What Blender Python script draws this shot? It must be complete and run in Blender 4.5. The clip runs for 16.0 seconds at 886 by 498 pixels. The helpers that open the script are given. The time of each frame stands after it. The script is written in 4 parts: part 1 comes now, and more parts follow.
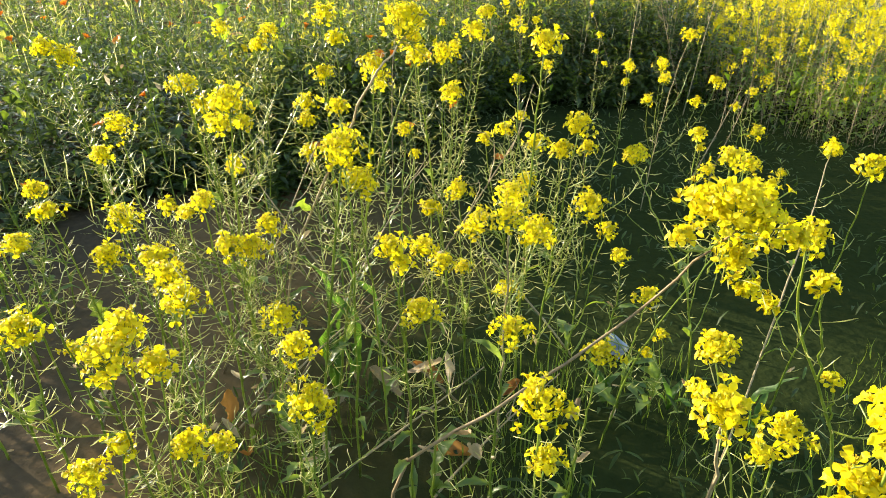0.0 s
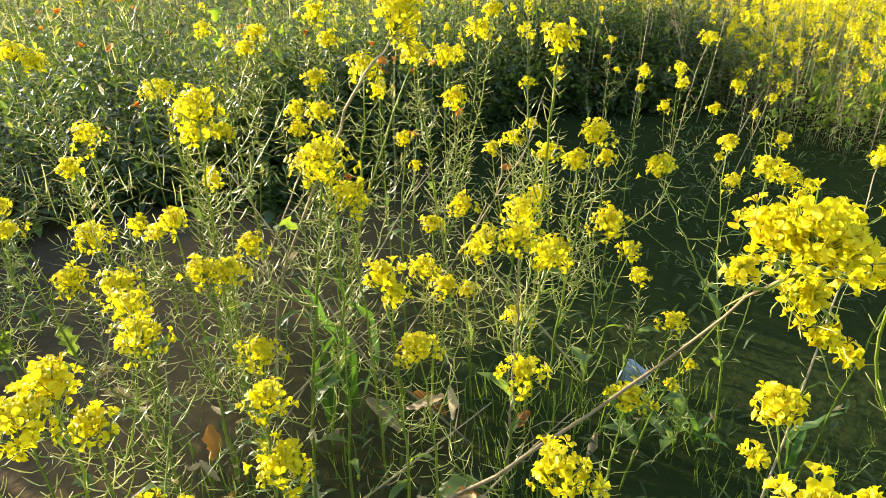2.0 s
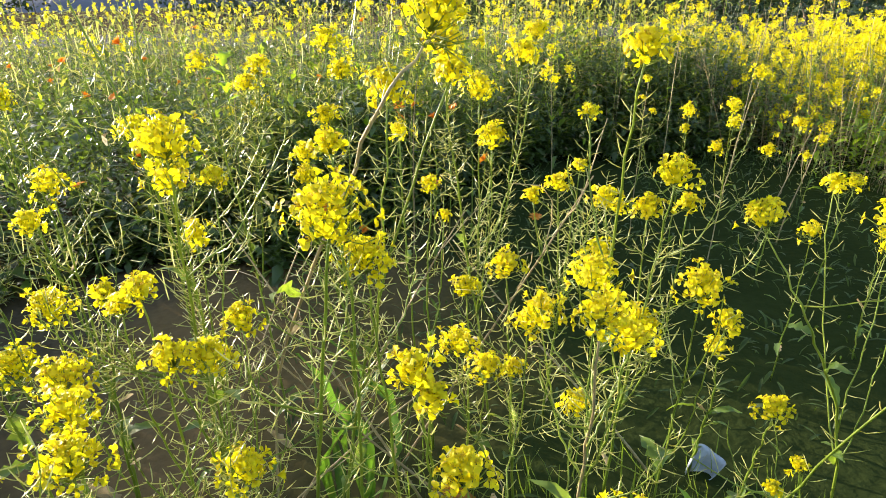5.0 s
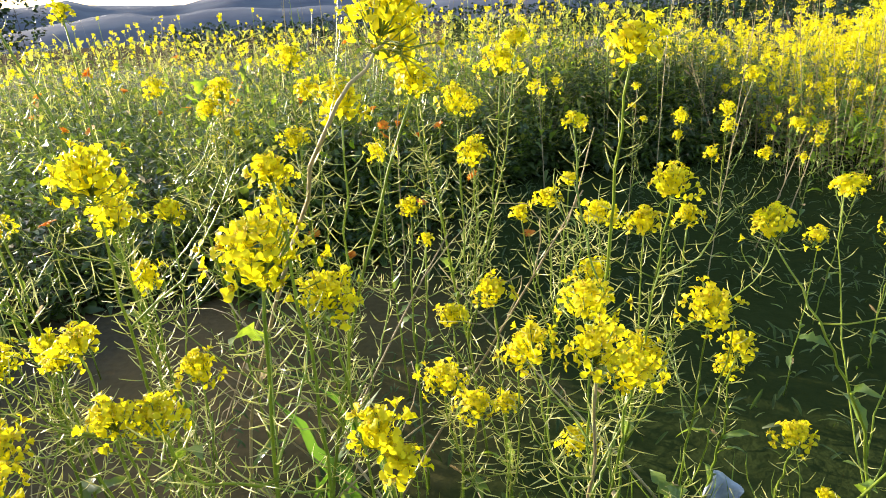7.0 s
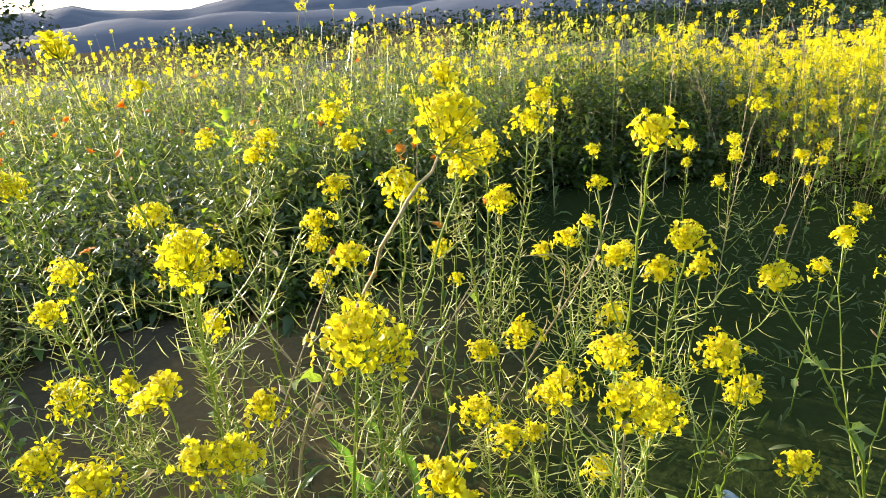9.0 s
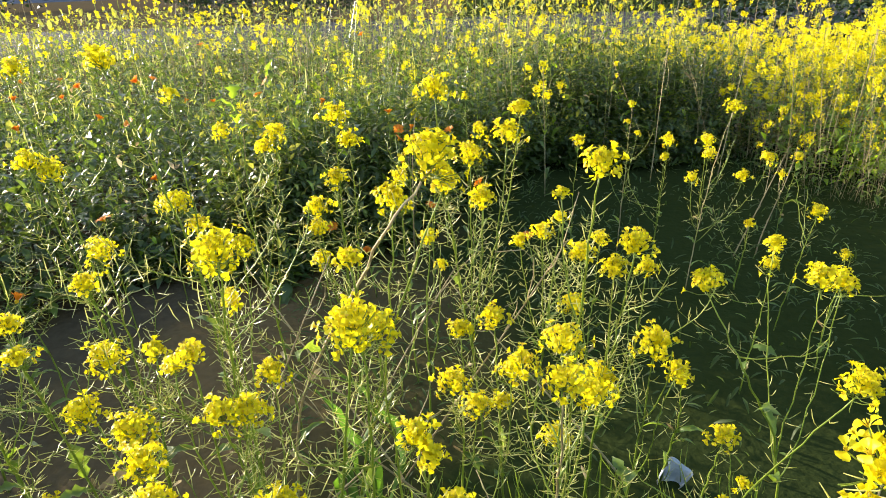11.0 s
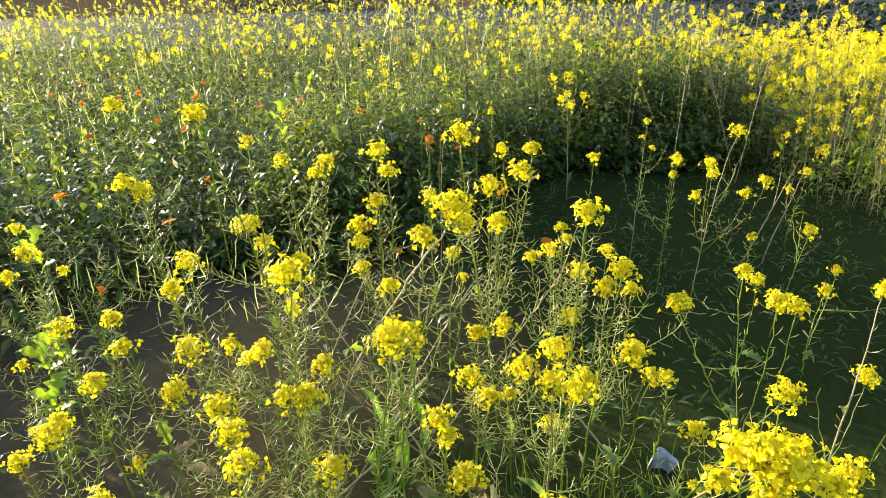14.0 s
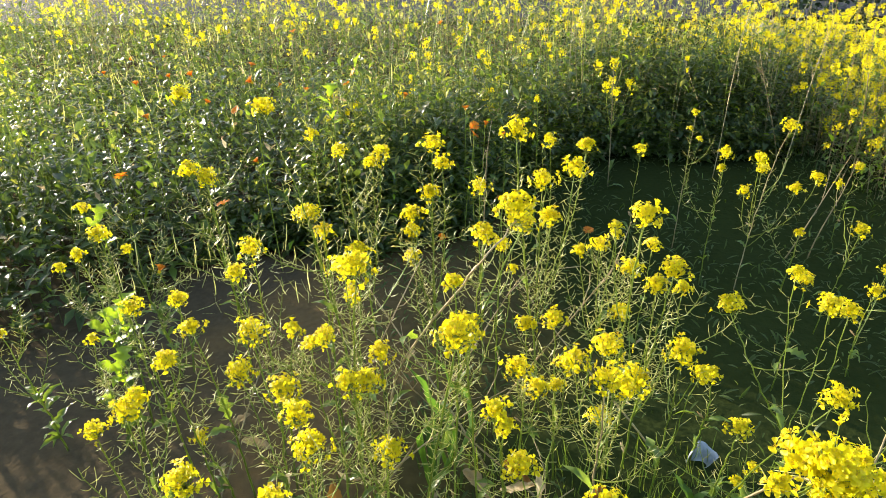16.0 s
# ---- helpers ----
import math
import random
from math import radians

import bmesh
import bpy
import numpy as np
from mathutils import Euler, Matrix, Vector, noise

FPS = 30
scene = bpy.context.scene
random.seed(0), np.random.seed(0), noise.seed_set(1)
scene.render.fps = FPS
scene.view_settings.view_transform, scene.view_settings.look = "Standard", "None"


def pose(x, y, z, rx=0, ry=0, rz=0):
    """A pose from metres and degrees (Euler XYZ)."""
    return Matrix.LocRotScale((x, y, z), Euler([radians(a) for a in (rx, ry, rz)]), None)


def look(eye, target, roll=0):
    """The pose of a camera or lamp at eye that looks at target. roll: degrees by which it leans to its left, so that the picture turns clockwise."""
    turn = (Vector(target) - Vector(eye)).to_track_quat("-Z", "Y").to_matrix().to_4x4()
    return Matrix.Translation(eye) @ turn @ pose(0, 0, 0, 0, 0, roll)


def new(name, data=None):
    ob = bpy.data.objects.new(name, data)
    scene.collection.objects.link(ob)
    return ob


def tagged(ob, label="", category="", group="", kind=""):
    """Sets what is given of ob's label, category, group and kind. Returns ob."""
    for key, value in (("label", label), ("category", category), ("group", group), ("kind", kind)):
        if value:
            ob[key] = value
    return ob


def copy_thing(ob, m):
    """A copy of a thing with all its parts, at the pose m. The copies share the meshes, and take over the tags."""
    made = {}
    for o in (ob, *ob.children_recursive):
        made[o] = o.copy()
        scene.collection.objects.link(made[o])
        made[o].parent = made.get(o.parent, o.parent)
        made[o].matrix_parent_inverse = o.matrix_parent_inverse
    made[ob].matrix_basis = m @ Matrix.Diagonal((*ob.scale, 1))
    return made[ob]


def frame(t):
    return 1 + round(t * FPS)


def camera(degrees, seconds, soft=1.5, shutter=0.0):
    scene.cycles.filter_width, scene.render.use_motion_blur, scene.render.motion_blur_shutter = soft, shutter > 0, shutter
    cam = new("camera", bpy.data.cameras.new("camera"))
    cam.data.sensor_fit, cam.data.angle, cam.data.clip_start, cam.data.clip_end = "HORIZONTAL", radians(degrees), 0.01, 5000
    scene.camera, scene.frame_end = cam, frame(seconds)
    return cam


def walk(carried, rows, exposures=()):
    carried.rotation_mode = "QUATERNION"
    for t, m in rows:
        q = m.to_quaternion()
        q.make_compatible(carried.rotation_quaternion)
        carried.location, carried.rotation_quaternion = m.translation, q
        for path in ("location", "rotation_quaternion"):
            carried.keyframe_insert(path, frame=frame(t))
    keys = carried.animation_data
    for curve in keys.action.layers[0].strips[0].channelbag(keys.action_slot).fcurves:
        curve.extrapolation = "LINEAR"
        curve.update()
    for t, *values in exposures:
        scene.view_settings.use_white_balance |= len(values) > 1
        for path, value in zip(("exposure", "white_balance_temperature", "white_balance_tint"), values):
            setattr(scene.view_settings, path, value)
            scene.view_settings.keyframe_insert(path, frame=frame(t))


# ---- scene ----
cam = camera(70.3, 16.0, 1.0)
METRES, EYE, TILT, LEAN, TURN = 1.0, 0.9, -27.0, 0.0, 0.0
ROWS = [
    (0.0, 0.0, 0.0, 0.0, 0.0, 0.0, -0.0),
    (0.5, -0.003, 0.0151, -0.0, 0.91, 0.16, -0.56),
    (1.0, 0.0026, 0.0159, 0.0112, 0.64, 0.27, -0.41),
    (1.5, 0.0037, 0.0605, 0.0101, 0.53, -0.23, -0.04),
    (2.0, 0.008, 0.1074, 0.0193, 0.68, 0.87, 0.15),
    (2.5, 0.0032, 0.1417, 0.0371, 0.71, 1.69, 0.03),
    (3.0, -0.0028, 0.1828, 0.0388, 0.81, 1.62, -0.01),
    (3.5, -0.0059, 0.201, 0.0399, 1.42, 1.98, -0.44),
    (4.0, -0.0159, 0.2301, 0.0399, 2.3, 2.58, -0.31),
    (4.5, -0.0264, 0.275, 0.0378, 2.08, 3.82, 0.44),
    (4.7, -0.0264, 0.2844, 0.0414, 1.98, 4.72, 0.5),
    (6.8, -0.0068, 0.3703, 0.0635, 2.29, 6.83, 2.72),
    (7.0, -0.0048, 0.3654, 0.0644, 2.17, 7.08, 3.31),
    (7.5, -0.002, 0.3494, 0.0831, 1.94, 6.79, 3.32),
    (8.0, -0.0244, 0.3275, 0.1114, 2.49, 7.43, 3.02),
    (8.5, -0.0396, 0.3257, 0.1067, 2.36, 7.51, 2.64),
    (9.0, -0.0376, 0.2835, 0.112, 2.57, 7.35, 3.35),
    (9.5, -0.0278, 0.2309, 0.1133, 4.28, 5.39, 3.49),
    (9.7, -0.0258, 0.2175, 0.1155, 3.38, 5.32, 3.42),
    (11.8, -0.0031, 0.0972, 0.1464, 2.41, 3.88, 0.15),
    (12.0, -0.0002, 0.0775, 0.1499, 2.51, 4.32, -0.0),
    (12.5, 0.0005, 0.046, 0.1559, 3.12, 4.31, 0.11),
    (13.0, -0.001, 0.025, 0.1586, 3.28, 4.38, 0.32),
    (13.5, 0.0021, -0.0013, 0.1643, 3.43, 4.19, 0.12),
    (14.0, 0.0047, -0.0441, 0.1763, 4.45, 3.13, -0.42),
    (14.5, 0.0101, -0.0719, 0.1979, 4.38, 2.79, -0.82),
    (15.0, 0.0207, -0.0918, 0.2162, 4.87, 3.9, -0.67),
    (15.5, -0.0016, -0.0966, 0.2193, 5.49, 2.99, -1.22),
    (16.0, -0.0356, -0.0813, 0.198, 7.16, 1.17, -2.13),
]
walk(cam, [(t, pose(0, 0, EYE, TILT, LEAN, TURN) @ pose(METRES * x, METRES * y, METRES * z, 90 + pitch, roll, yaw)) for t, x, y, z, yaw, pitch, roll in ROWS],
     exposures=[(0.0, 2.0, 6500, 16), (16.0, 2.0, 6500, 16)])

# ---- light: low sun ahead and to the left ----
SUN_AZ, SUN_EL = 58.0, 10.5
SUN_DIR = Vector((-math.sin(radians(SUN_AZ)) * math.cos(radians(SUN_EL)), math.cos(radians(SUN_AZ)) * math.cos(radians(SUN_EL)), math.sin(radians(SUN_EL))))
world = bpy.data.worlds.new("sky")
scene.world = world
world.use_nodes = True
wn = world.node_tree.nodes
sky = wn.new("ShaderNodeTexSky")
sky.sky_type, sky.sun_disc = "NISHITA", False
sky.sun_elevation, sky.sun_rotation = radians(SUN_EL), radians(-SUN_AZ)
wn["Background"].inputs["Strength"].default_value = 0.15
world.node_tree.links.new(sky.outputs["Color"], wn["Background"].inputs["Color"])
sun = new("sun", bpy.data.lights.new("sun", "SUN"))
sun.data.energy, sun.data.angle, sun.data.color = 4.6, radians(0.5), (1.0, 0.90, 0.72)
sun.matrix_world = look(SUN_DIR * 50, (0, 0, 0))


# ---- materials ----
def node_mat(name):
    m = bpy.data.materials.new(name)
    m.use_nodes = True
    nt = m.node_tree
    return m, nt, nt.nodes, nt.links, nt.nodes["Principled BSDF"]


def plant_mat(name, dark, light, rough=0.5, through_light=0.4, scale=120.0, glow=None, spots=None, bump=0.2, gloss=0.35):
    """A thin plant surface: colour varies by piece and by fine noise; part of the light passes through."""
    m, nt, n, l, bsdf = node_mat(name)
    info, geo, tc = n.new("ShaderNodeObjectInfo"), n.new("ShaderNodeNewGeometry"), n.new("ShaderNodeTexCoord")
    add = n.new("ShaderNodeMath"); add.operation = "ADD"
    l.new(info.outputs["Random"], add.inputs[0]); l.new(geo.outputs["Random Per Island"], add.inputs[1])
    fr = n.new("ShaderNodeMath"); fr.operation = "FRACT"; l.new(add.outputs[0], fr.inputs[0])
    tex = n.new("ShaderNodeTexNoise"); tex.inputs["Scale"].default_value = scale; tex.inputs["Detail"].default_value = 3
    l.new(tc.outputs["Object"], tex.inputs["Vector"])
    mixv = n.new("ShaderNodeMath"); mixv.operation = "MULTIPLY_ADD"; mixv.inputs[1].default_value = 0.55
    l.new(fr.outputs[0], mixv.inputs[0])
    half = n.new("ShaderNodeMath"); half.operation = "MULTIPLY"; half.inputs[1].default_value = 0.45
    l.new(tex.outputs["Fac"], half.inputs[0]); l.new(half.outputs[0], mixv.inputs[2])
    ramp = n.new("ShaderNodeValToRGB")
    ramp.color_ramp.elements[0].position, ramp.color_ramp.elements[0].color = 0.15, (*dark, 1)
    ramp.color_ramp.elements[1].position, ramp.color_ramp.elements[1].color = 0.85, (*light, 1)
    if spots:
        e = ramp.color_ramp.elements.new(0.93); e.color = (*light, 1)
        e = ramp.color_ramp.elements.new(0.97); e.color = (*spots, 1)
    l.new(mixv.outputs[0], ramp.inputs[0])
    l.new(ramp.outputs["Color"], bsdf.inputs["Base Color"])
    bsdf.inputs["Roughness"].default_value = rough
    bsdf.inputs["Specular IOR Level"].default_value = gloss
    if bump:
        b = n.new("ShaderNodeBump"); b.inputs["Strength"].default_value = bump; b.inputs["Distance"].default_value = 0.002
        l.new(tex.outputs["Fac"], b.inputs["Height"]); l.new(b.outputs["Normal"], bsdf.inputs["Normal"])
    if through_light:
        tr, mx = n.new("ShaderNodeBsdfTranslucent"), n.new("ShaderNodeMixShader")
        tint = n.new("ShaderNodeMix"); tint.data_type, tint.blend_type = "RGBA", "MIX"
        tint.inputs[0].default_value = 0.6 if glow else 0.0
        l.new(ramp.outputs["Color"], tint.inputs[6]); tint.inputs[7].default_value = (*(glow or light), 1)
        l.new(tint.outputs[2], tr.inputs["Color"])
        mx.inputs[0].default_value = through_light
        l.new(bsdf.outputs[0], mx.inputs[1]); l.new(tr.outputs[0], mx.inputs[2])
        l.new(mx.outputs[0], n["Material Output"].inputs["Surface"])
    return m


PETAL = plant_mat("mustard petal", (0.68, 0.55, 0.003), (0.80, 0.725, 0.008), 0.5, 0.56, 300, glow=(0.86, 0.79, 0.005))
STAMEN = plant_mat("mustard centre", (0.55, 0.40, 0.01), (0.72, 0.58, 0.02), 0.6, 0.4, 300)
BUD = plant_mat("mustard bud", (0.52, 0.50, 0.02), (0.78, 0.72, 0.03), 0.5, 0.4, 300)
STEM = plant_mat("green stem", (0.13, 0.20, 0.018), (0.30, 0.37, 0.045), 0.42, 0.34, 60, gloss=0.45)
POD = plant_mat("seed pod", (0.42, 0.43, 0.09), (0.74, 0.71, 0.27), 0.34, 0.42, 80, gloss=0.7)
STRAW = plant_mat("straw stem", (0.22, 0.16, 0.075), (0.42, 0.34, 0.18), 0.65, 0.1, 50)
LEAF = plant_mat("mustard leaf", (0.06, 0.11, 0.02), (0.15, 0.23, 0.04), 0.36, 0.45, 40, glow=(0.36, 0.50, 0.02), gloss=0.5)
# dark leaf for the hollow floor, deep shade put into its colour
COVER = plant_mat("shaded creeping leaf", (0.020, 0.038, 0.007), (0.048, 0.080, 0.012), 0.55, 0.30, 40, glow=(0.16, 0.26, 0.02), gloss=0.25)
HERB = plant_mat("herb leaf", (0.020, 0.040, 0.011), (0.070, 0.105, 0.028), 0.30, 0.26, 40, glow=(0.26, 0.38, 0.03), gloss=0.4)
# lighter copy of the herb leaf, sunlight put into its colour
HERB_SUNLIT = plant_mat("sunlit herb leaf", (0.13, 0.17, 0.03), (0.30, 0.31, 0.07), 0.36, 0.5, 40, glow=(0.52, 0.52, 0.05), gloss=0.5)
DOCK = plant_mat("dock leaf", (0.025, 0.060, 0.010), (0.060, 0.13, 0.018), 0.5, 0.38, 30, glow=(0.20, 0.42, 0.02), gloss=0.3)
GRASS = plant_mat("grass blade", (0.05, 0.08, 0.015), (0.12, 0.18, 0.03), 0.4, 0.45, 30, glow=(0.34, 0.52, 0.02), spots=(0.34, 0.30, 0.14))
DRY = plant_mat("dry leaf", (0.30, 0.20, 0.08), (0.64, 0.54, 0.34), 0.7, 0.35, 60)
RUST = plant_mat("rusty leaf", (0.30, 0.12, 0.02), (0.52, 0.26, 0.05), 0.6, 0.4, 60)
LIME = plant_mat("lime leaf", (0.20, 0.32, 0.02), (0.30, 0.45, 0.03), 0.45, 0.55, 60, glow=(0.5, 0.7, 0.02))
ORANGE = plant_mat("marigold petal", (0.66, 0.17, 0.01), (0.80, 0.33, 0.02), 0.55, 0.4, 200)


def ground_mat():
    m, nt, n, l, bsdf = node_mat("soil and moss with hollow shade")
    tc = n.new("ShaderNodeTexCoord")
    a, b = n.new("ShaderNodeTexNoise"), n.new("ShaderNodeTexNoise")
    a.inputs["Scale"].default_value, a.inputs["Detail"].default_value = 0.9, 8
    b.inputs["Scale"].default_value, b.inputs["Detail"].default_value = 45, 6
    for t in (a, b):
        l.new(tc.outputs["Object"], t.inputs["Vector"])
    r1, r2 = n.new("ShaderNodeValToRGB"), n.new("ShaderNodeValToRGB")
    # bare brown to moss green; the dark end also carries the hollow's shade
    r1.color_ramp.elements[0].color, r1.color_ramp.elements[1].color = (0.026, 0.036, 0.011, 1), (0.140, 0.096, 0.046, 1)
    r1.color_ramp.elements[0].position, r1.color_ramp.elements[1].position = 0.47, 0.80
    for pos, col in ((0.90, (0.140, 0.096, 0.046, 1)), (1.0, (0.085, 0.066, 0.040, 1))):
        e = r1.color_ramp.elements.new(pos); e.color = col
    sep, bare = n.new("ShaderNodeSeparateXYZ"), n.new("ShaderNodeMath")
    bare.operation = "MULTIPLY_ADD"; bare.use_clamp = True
    # darker towards +x, where shade is painted into the hollow floor
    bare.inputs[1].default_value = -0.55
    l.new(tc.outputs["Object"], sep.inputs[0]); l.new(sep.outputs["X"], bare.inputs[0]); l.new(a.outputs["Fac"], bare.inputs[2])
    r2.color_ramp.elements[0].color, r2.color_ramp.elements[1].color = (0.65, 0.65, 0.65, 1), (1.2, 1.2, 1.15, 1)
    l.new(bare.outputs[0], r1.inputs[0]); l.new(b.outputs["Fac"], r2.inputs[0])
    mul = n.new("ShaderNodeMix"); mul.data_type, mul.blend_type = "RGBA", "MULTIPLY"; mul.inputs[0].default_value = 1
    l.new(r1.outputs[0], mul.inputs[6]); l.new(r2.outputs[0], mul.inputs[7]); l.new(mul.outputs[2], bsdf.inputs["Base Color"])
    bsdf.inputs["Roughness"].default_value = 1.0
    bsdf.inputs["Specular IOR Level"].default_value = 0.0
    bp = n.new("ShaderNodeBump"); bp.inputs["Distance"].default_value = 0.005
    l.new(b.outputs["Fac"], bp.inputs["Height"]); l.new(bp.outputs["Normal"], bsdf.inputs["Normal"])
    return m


def rough_mat(name, dark, light, scale, rough=0.85, bump=0.01):
    m, nt, n, l, bsdf = node_mat(name)
    tc, t, r = n.new("ShaderNodeTexCoord"), n.new("ShaderNodeTexNoise"), n.new("ShaderNodeValToRGB")
    t.inputs["Scale"].default_value, t.inputs["Detail"].default_value = scale, 8
    l.new(tc.outputs["Object"], t.inputs["Vector"]); l.new(t.outputs["Fac"], r.inputs[0])
    r.color_ramp.elements[0].color, r.color_ramp.elements[1].color = (*dark, 1), (*light, 1)
    r.color_ramp.elements[0].position, r.color_ramp.elements[1].position = 0.35, 0.65
    l.new(r.outputs[0], bsdf.inputs["Base Color"]); bsdf.inputs["Roughness"].default_value = rough
    bsdf.inputs["Specular IOR Level"].default_value = 0.5 if rough < 0.8 else 0.02
    bp = n.new("ShaderNodeBump"); bp.inputs["Distance"].default_value = bump
    l.new(t.outputs["Fac"], bp.inputs["Height"]); l.new(bp.outputs["Normal"], bsdf.inputs["Normal"])
    return m


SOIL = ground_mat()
# pale blue-grey: distance haze is put into the hill colour
HILL = rough_mat("haze-toned hillside", (0.085, 0.095, 0.125), (0.13, 0.14, 0.165), 0.02)
ROCK = rough_mat("tan rock", (0.30, 0.24, 0.18), (0.48, 0.40, 0.32), 4)
TRACK = rough_mat("worn asphalt", (0.030, 0.033, 0.040), (0.05, 0.053, 0.06), 5, 0.95, 0.004)
PLASTIC = rough_mat("white plastic", (0.26, 0.29, 0.34), (0.40, 0.43, 0.48), 40, 0.45, 0.002)
HEDGE = plant_mat("hedge leaf", (0.012, 0.028, 0.010), (0.035, 0.06, 0.02), 0.5, 0.2, 6)
BARK = rough_mat("bark", (0.06, 0.045, 0.035), (0.16, 0.12, 0.09), 12, 0.9, 0.02)

# ---- geometry helpers ----


class Bag:
    """Triangles gathered from many small pieces into one mesh."""

    def __init__(self):
        self.v, self.f, self.m, self.n = [], [], [], 0

    def add(self, v, f, mi=0):
        v, f = np.asarray(v, float), np.asarray(f, int)
        self.v.append(v); self.f.append(f + self.n)
        self.m.append(np.full(len(f), mi) if np.isscalar(mi) else np.asarray(mi)); self.n += len(v)

    def many(self, v, f, mats, mi=0):
        """Copies of one small piece at an array of 4 x 4 poses."""
        v, f, mats = np.asarray(v, float), np.asarray(f, int), np.asarray(mats, float)
        k = len(mats)
        if not k:
            return
        out = np.einsum("kij,nj->kni", mats[:, :3, :3], v) + mats[:, None, :3, 3]
        ff = f[None] + (np.arange(k) * len(v))[:, None, None]
        self.add(out.reshape(-1, 3), ff.reshape(-1, 3), mi if np.isscalar(mi) else np.tile(mi, k))

    def tube(self, path, radii, sides=5, mi=0):
        p = np.asarray(path, float); r = np.broadcast_to(np.asarray(radii, float), (len(p),))
        d = np.gradient(p, axis=0); d /= np.linalg.norm(d, axis=1)[:, None] + 1e-12
        a = np.cross(d, (0.31, 0.87, 0.38)); a /= np.linalg.norm(a, axis=1)[:, None] + 1e-9
        b = np.cross(d, a)
        ang = np.arange(sides) * 2 * np.pi / sides
        ring = np.cos(ang)[None, :, None] * a[:, None] + np.sin(ang)[None, :, None] * b[:, None]
        v = (p[:, None] + ring * r[:, None, None]).reshape(-1, 3)
        f = []
        for i in range(len(p) - 1):
            for j in range(sides):
                q = (i * sides + j, i * sides + (j + 1) % sides, (i + 1) * sides + (j + 1) % sides, (i + 1) * sides + j)
                f += [(q[0], q[1], q[2]), (q[0], q[2], q[3])]
        e = (len(p) - 1) * sides
        f += [(0, j + 1, j) for j in range(1, sides - 1)] + [(e, e + j, e + j + 1) for j in range(1, sides - 1)]
        self.add(v, f, mi)

    def mesh(self, name, mats, smooth=True):
        me = bpy.data.meshes.new(name)
        v, f, m = np.concatenate(self.v), np.concatenate(self.f), np.concatenate(self.m)
        me.vertices.add(len(v)); me.vertices.foreach_set("co", v.astype(np.float32).ravel())
        me.loops.add(len(f) * 3); me.loops.foreach_set("vertex_index", f.astype(np.int32).ravel())
        me.polygons.add(len(f)); me.polygons.foreach_set("loop_start", np.arange(0, len(f) * 3, 3, dtype=np.int32))
        for mt in mats:
            me.materials.append(mt)
        me.polygons.foreach_set("material_index", m.astype(np.int32))
        me.update(calc_edges=True)
        if smooth:
            me.shade_smooth()
        return me


def child(name, me, parent, m=None, label=""):
    ob = new(name, me)
    ob.parent = parent
    if m is not None:
        ob.matrix_basis = m
    if label:
        tagged(ob, label)
    return ob


def poses(x, y, z, yaw, tilt, size, roll=0.0):
    """An array of poses: turned by yaw about z, then leaned from upright by tilt, scaled by size."""
    x, y, z, yaw, tilt, size, roll = np.broadcast_arrays(x, y, z, yaw, tilt, size, roll)
    k = len(x)
    cy, sy, ct, st, cr, sr = np.cos(yaw), np.sin(yaw), np.cos(tilt), np.sin(tilt), np.cos(roll), np.sin(roll)
    o, i = np.zeros(k), np.ones(k)
    rz = np.array([[cy, -sy, o], [sy, cy, o], [o, o, i]]).transpose(2, 0, 1)
    rx = np.array([[i, o, o], [o, ct, -st], [o, st, ct]]).transpose(2, 0, 1)
    rr = np.array([[cr, -sr, o], [sr, cr, o], [o, o, i]]).transpose(2, 0, 1)
    m = np.zeros((k, 4, 4)); m[:, :3, :3] = rz @ rx @ rr * size[:, None, None]
    m[:, 0, 3], m[:, 1, 3], m[:, 2, 3], m[:, 3, 3] = x, y, z, 1
    return m


def bezier(p0, p1, p2, p3, n):
    t = np.linspace(0, 1, n)[:, None]
    p0, p1, p2, p3 = (np.asarray(p, float) for p in (p0, p1, p2, p3))
    return (1 - t) ** 3 * p0 + 3 * (1 - t) ** 2 * t * p1 + 3 * (1 - t) * t ** 2 * p2 + t ** 3 * p3


def spline(points, n):
    """A smooth line through a few places."""
    p = [np.asarray(q, float) for q in points]
    p = [2 * p[0] - p[1]] + p + [2 * p[-1] - p[-2]]
    out = []
    for u in np.linspace(0, len(p) - 3 - 1e-6, n):
        i, t = int(u), u - int(u)
        a, b, c, d = p[i:i + 4]
        out.append(0.5 * (2 * b + (c - a) * t + (2 * a - 5 * b + 4 * c - d) * t * t + (3 * b - a - 3 * c + d) * t ** 3))
    return np.array(out)


def blade(rows, fold=0.0):
    """A leaf or petal along +y from rows of (along, half width, lift): three points a row."""
    v, f = [], []
    for y, w, z in rows:
        v += [(-w, y, z + fold * w), (0, y, z), (w, y, z + fold * w)]
    for i in range(len(rows) - 1):
        for j in (0, 1):
            a = i * 3 + j
            f += [(a, a + 1, a + 4), (a, a + 4, a + 3)]
    return np.array(v, float), np.array(f, int)


def align(d, spin):
    """The turn that takes +z to d."""
    return (Vector(d).to_track_quat("Z", "Y").to_matrix() @ Matrix.Rotation(spin, 3, "Z")).to_4x4()


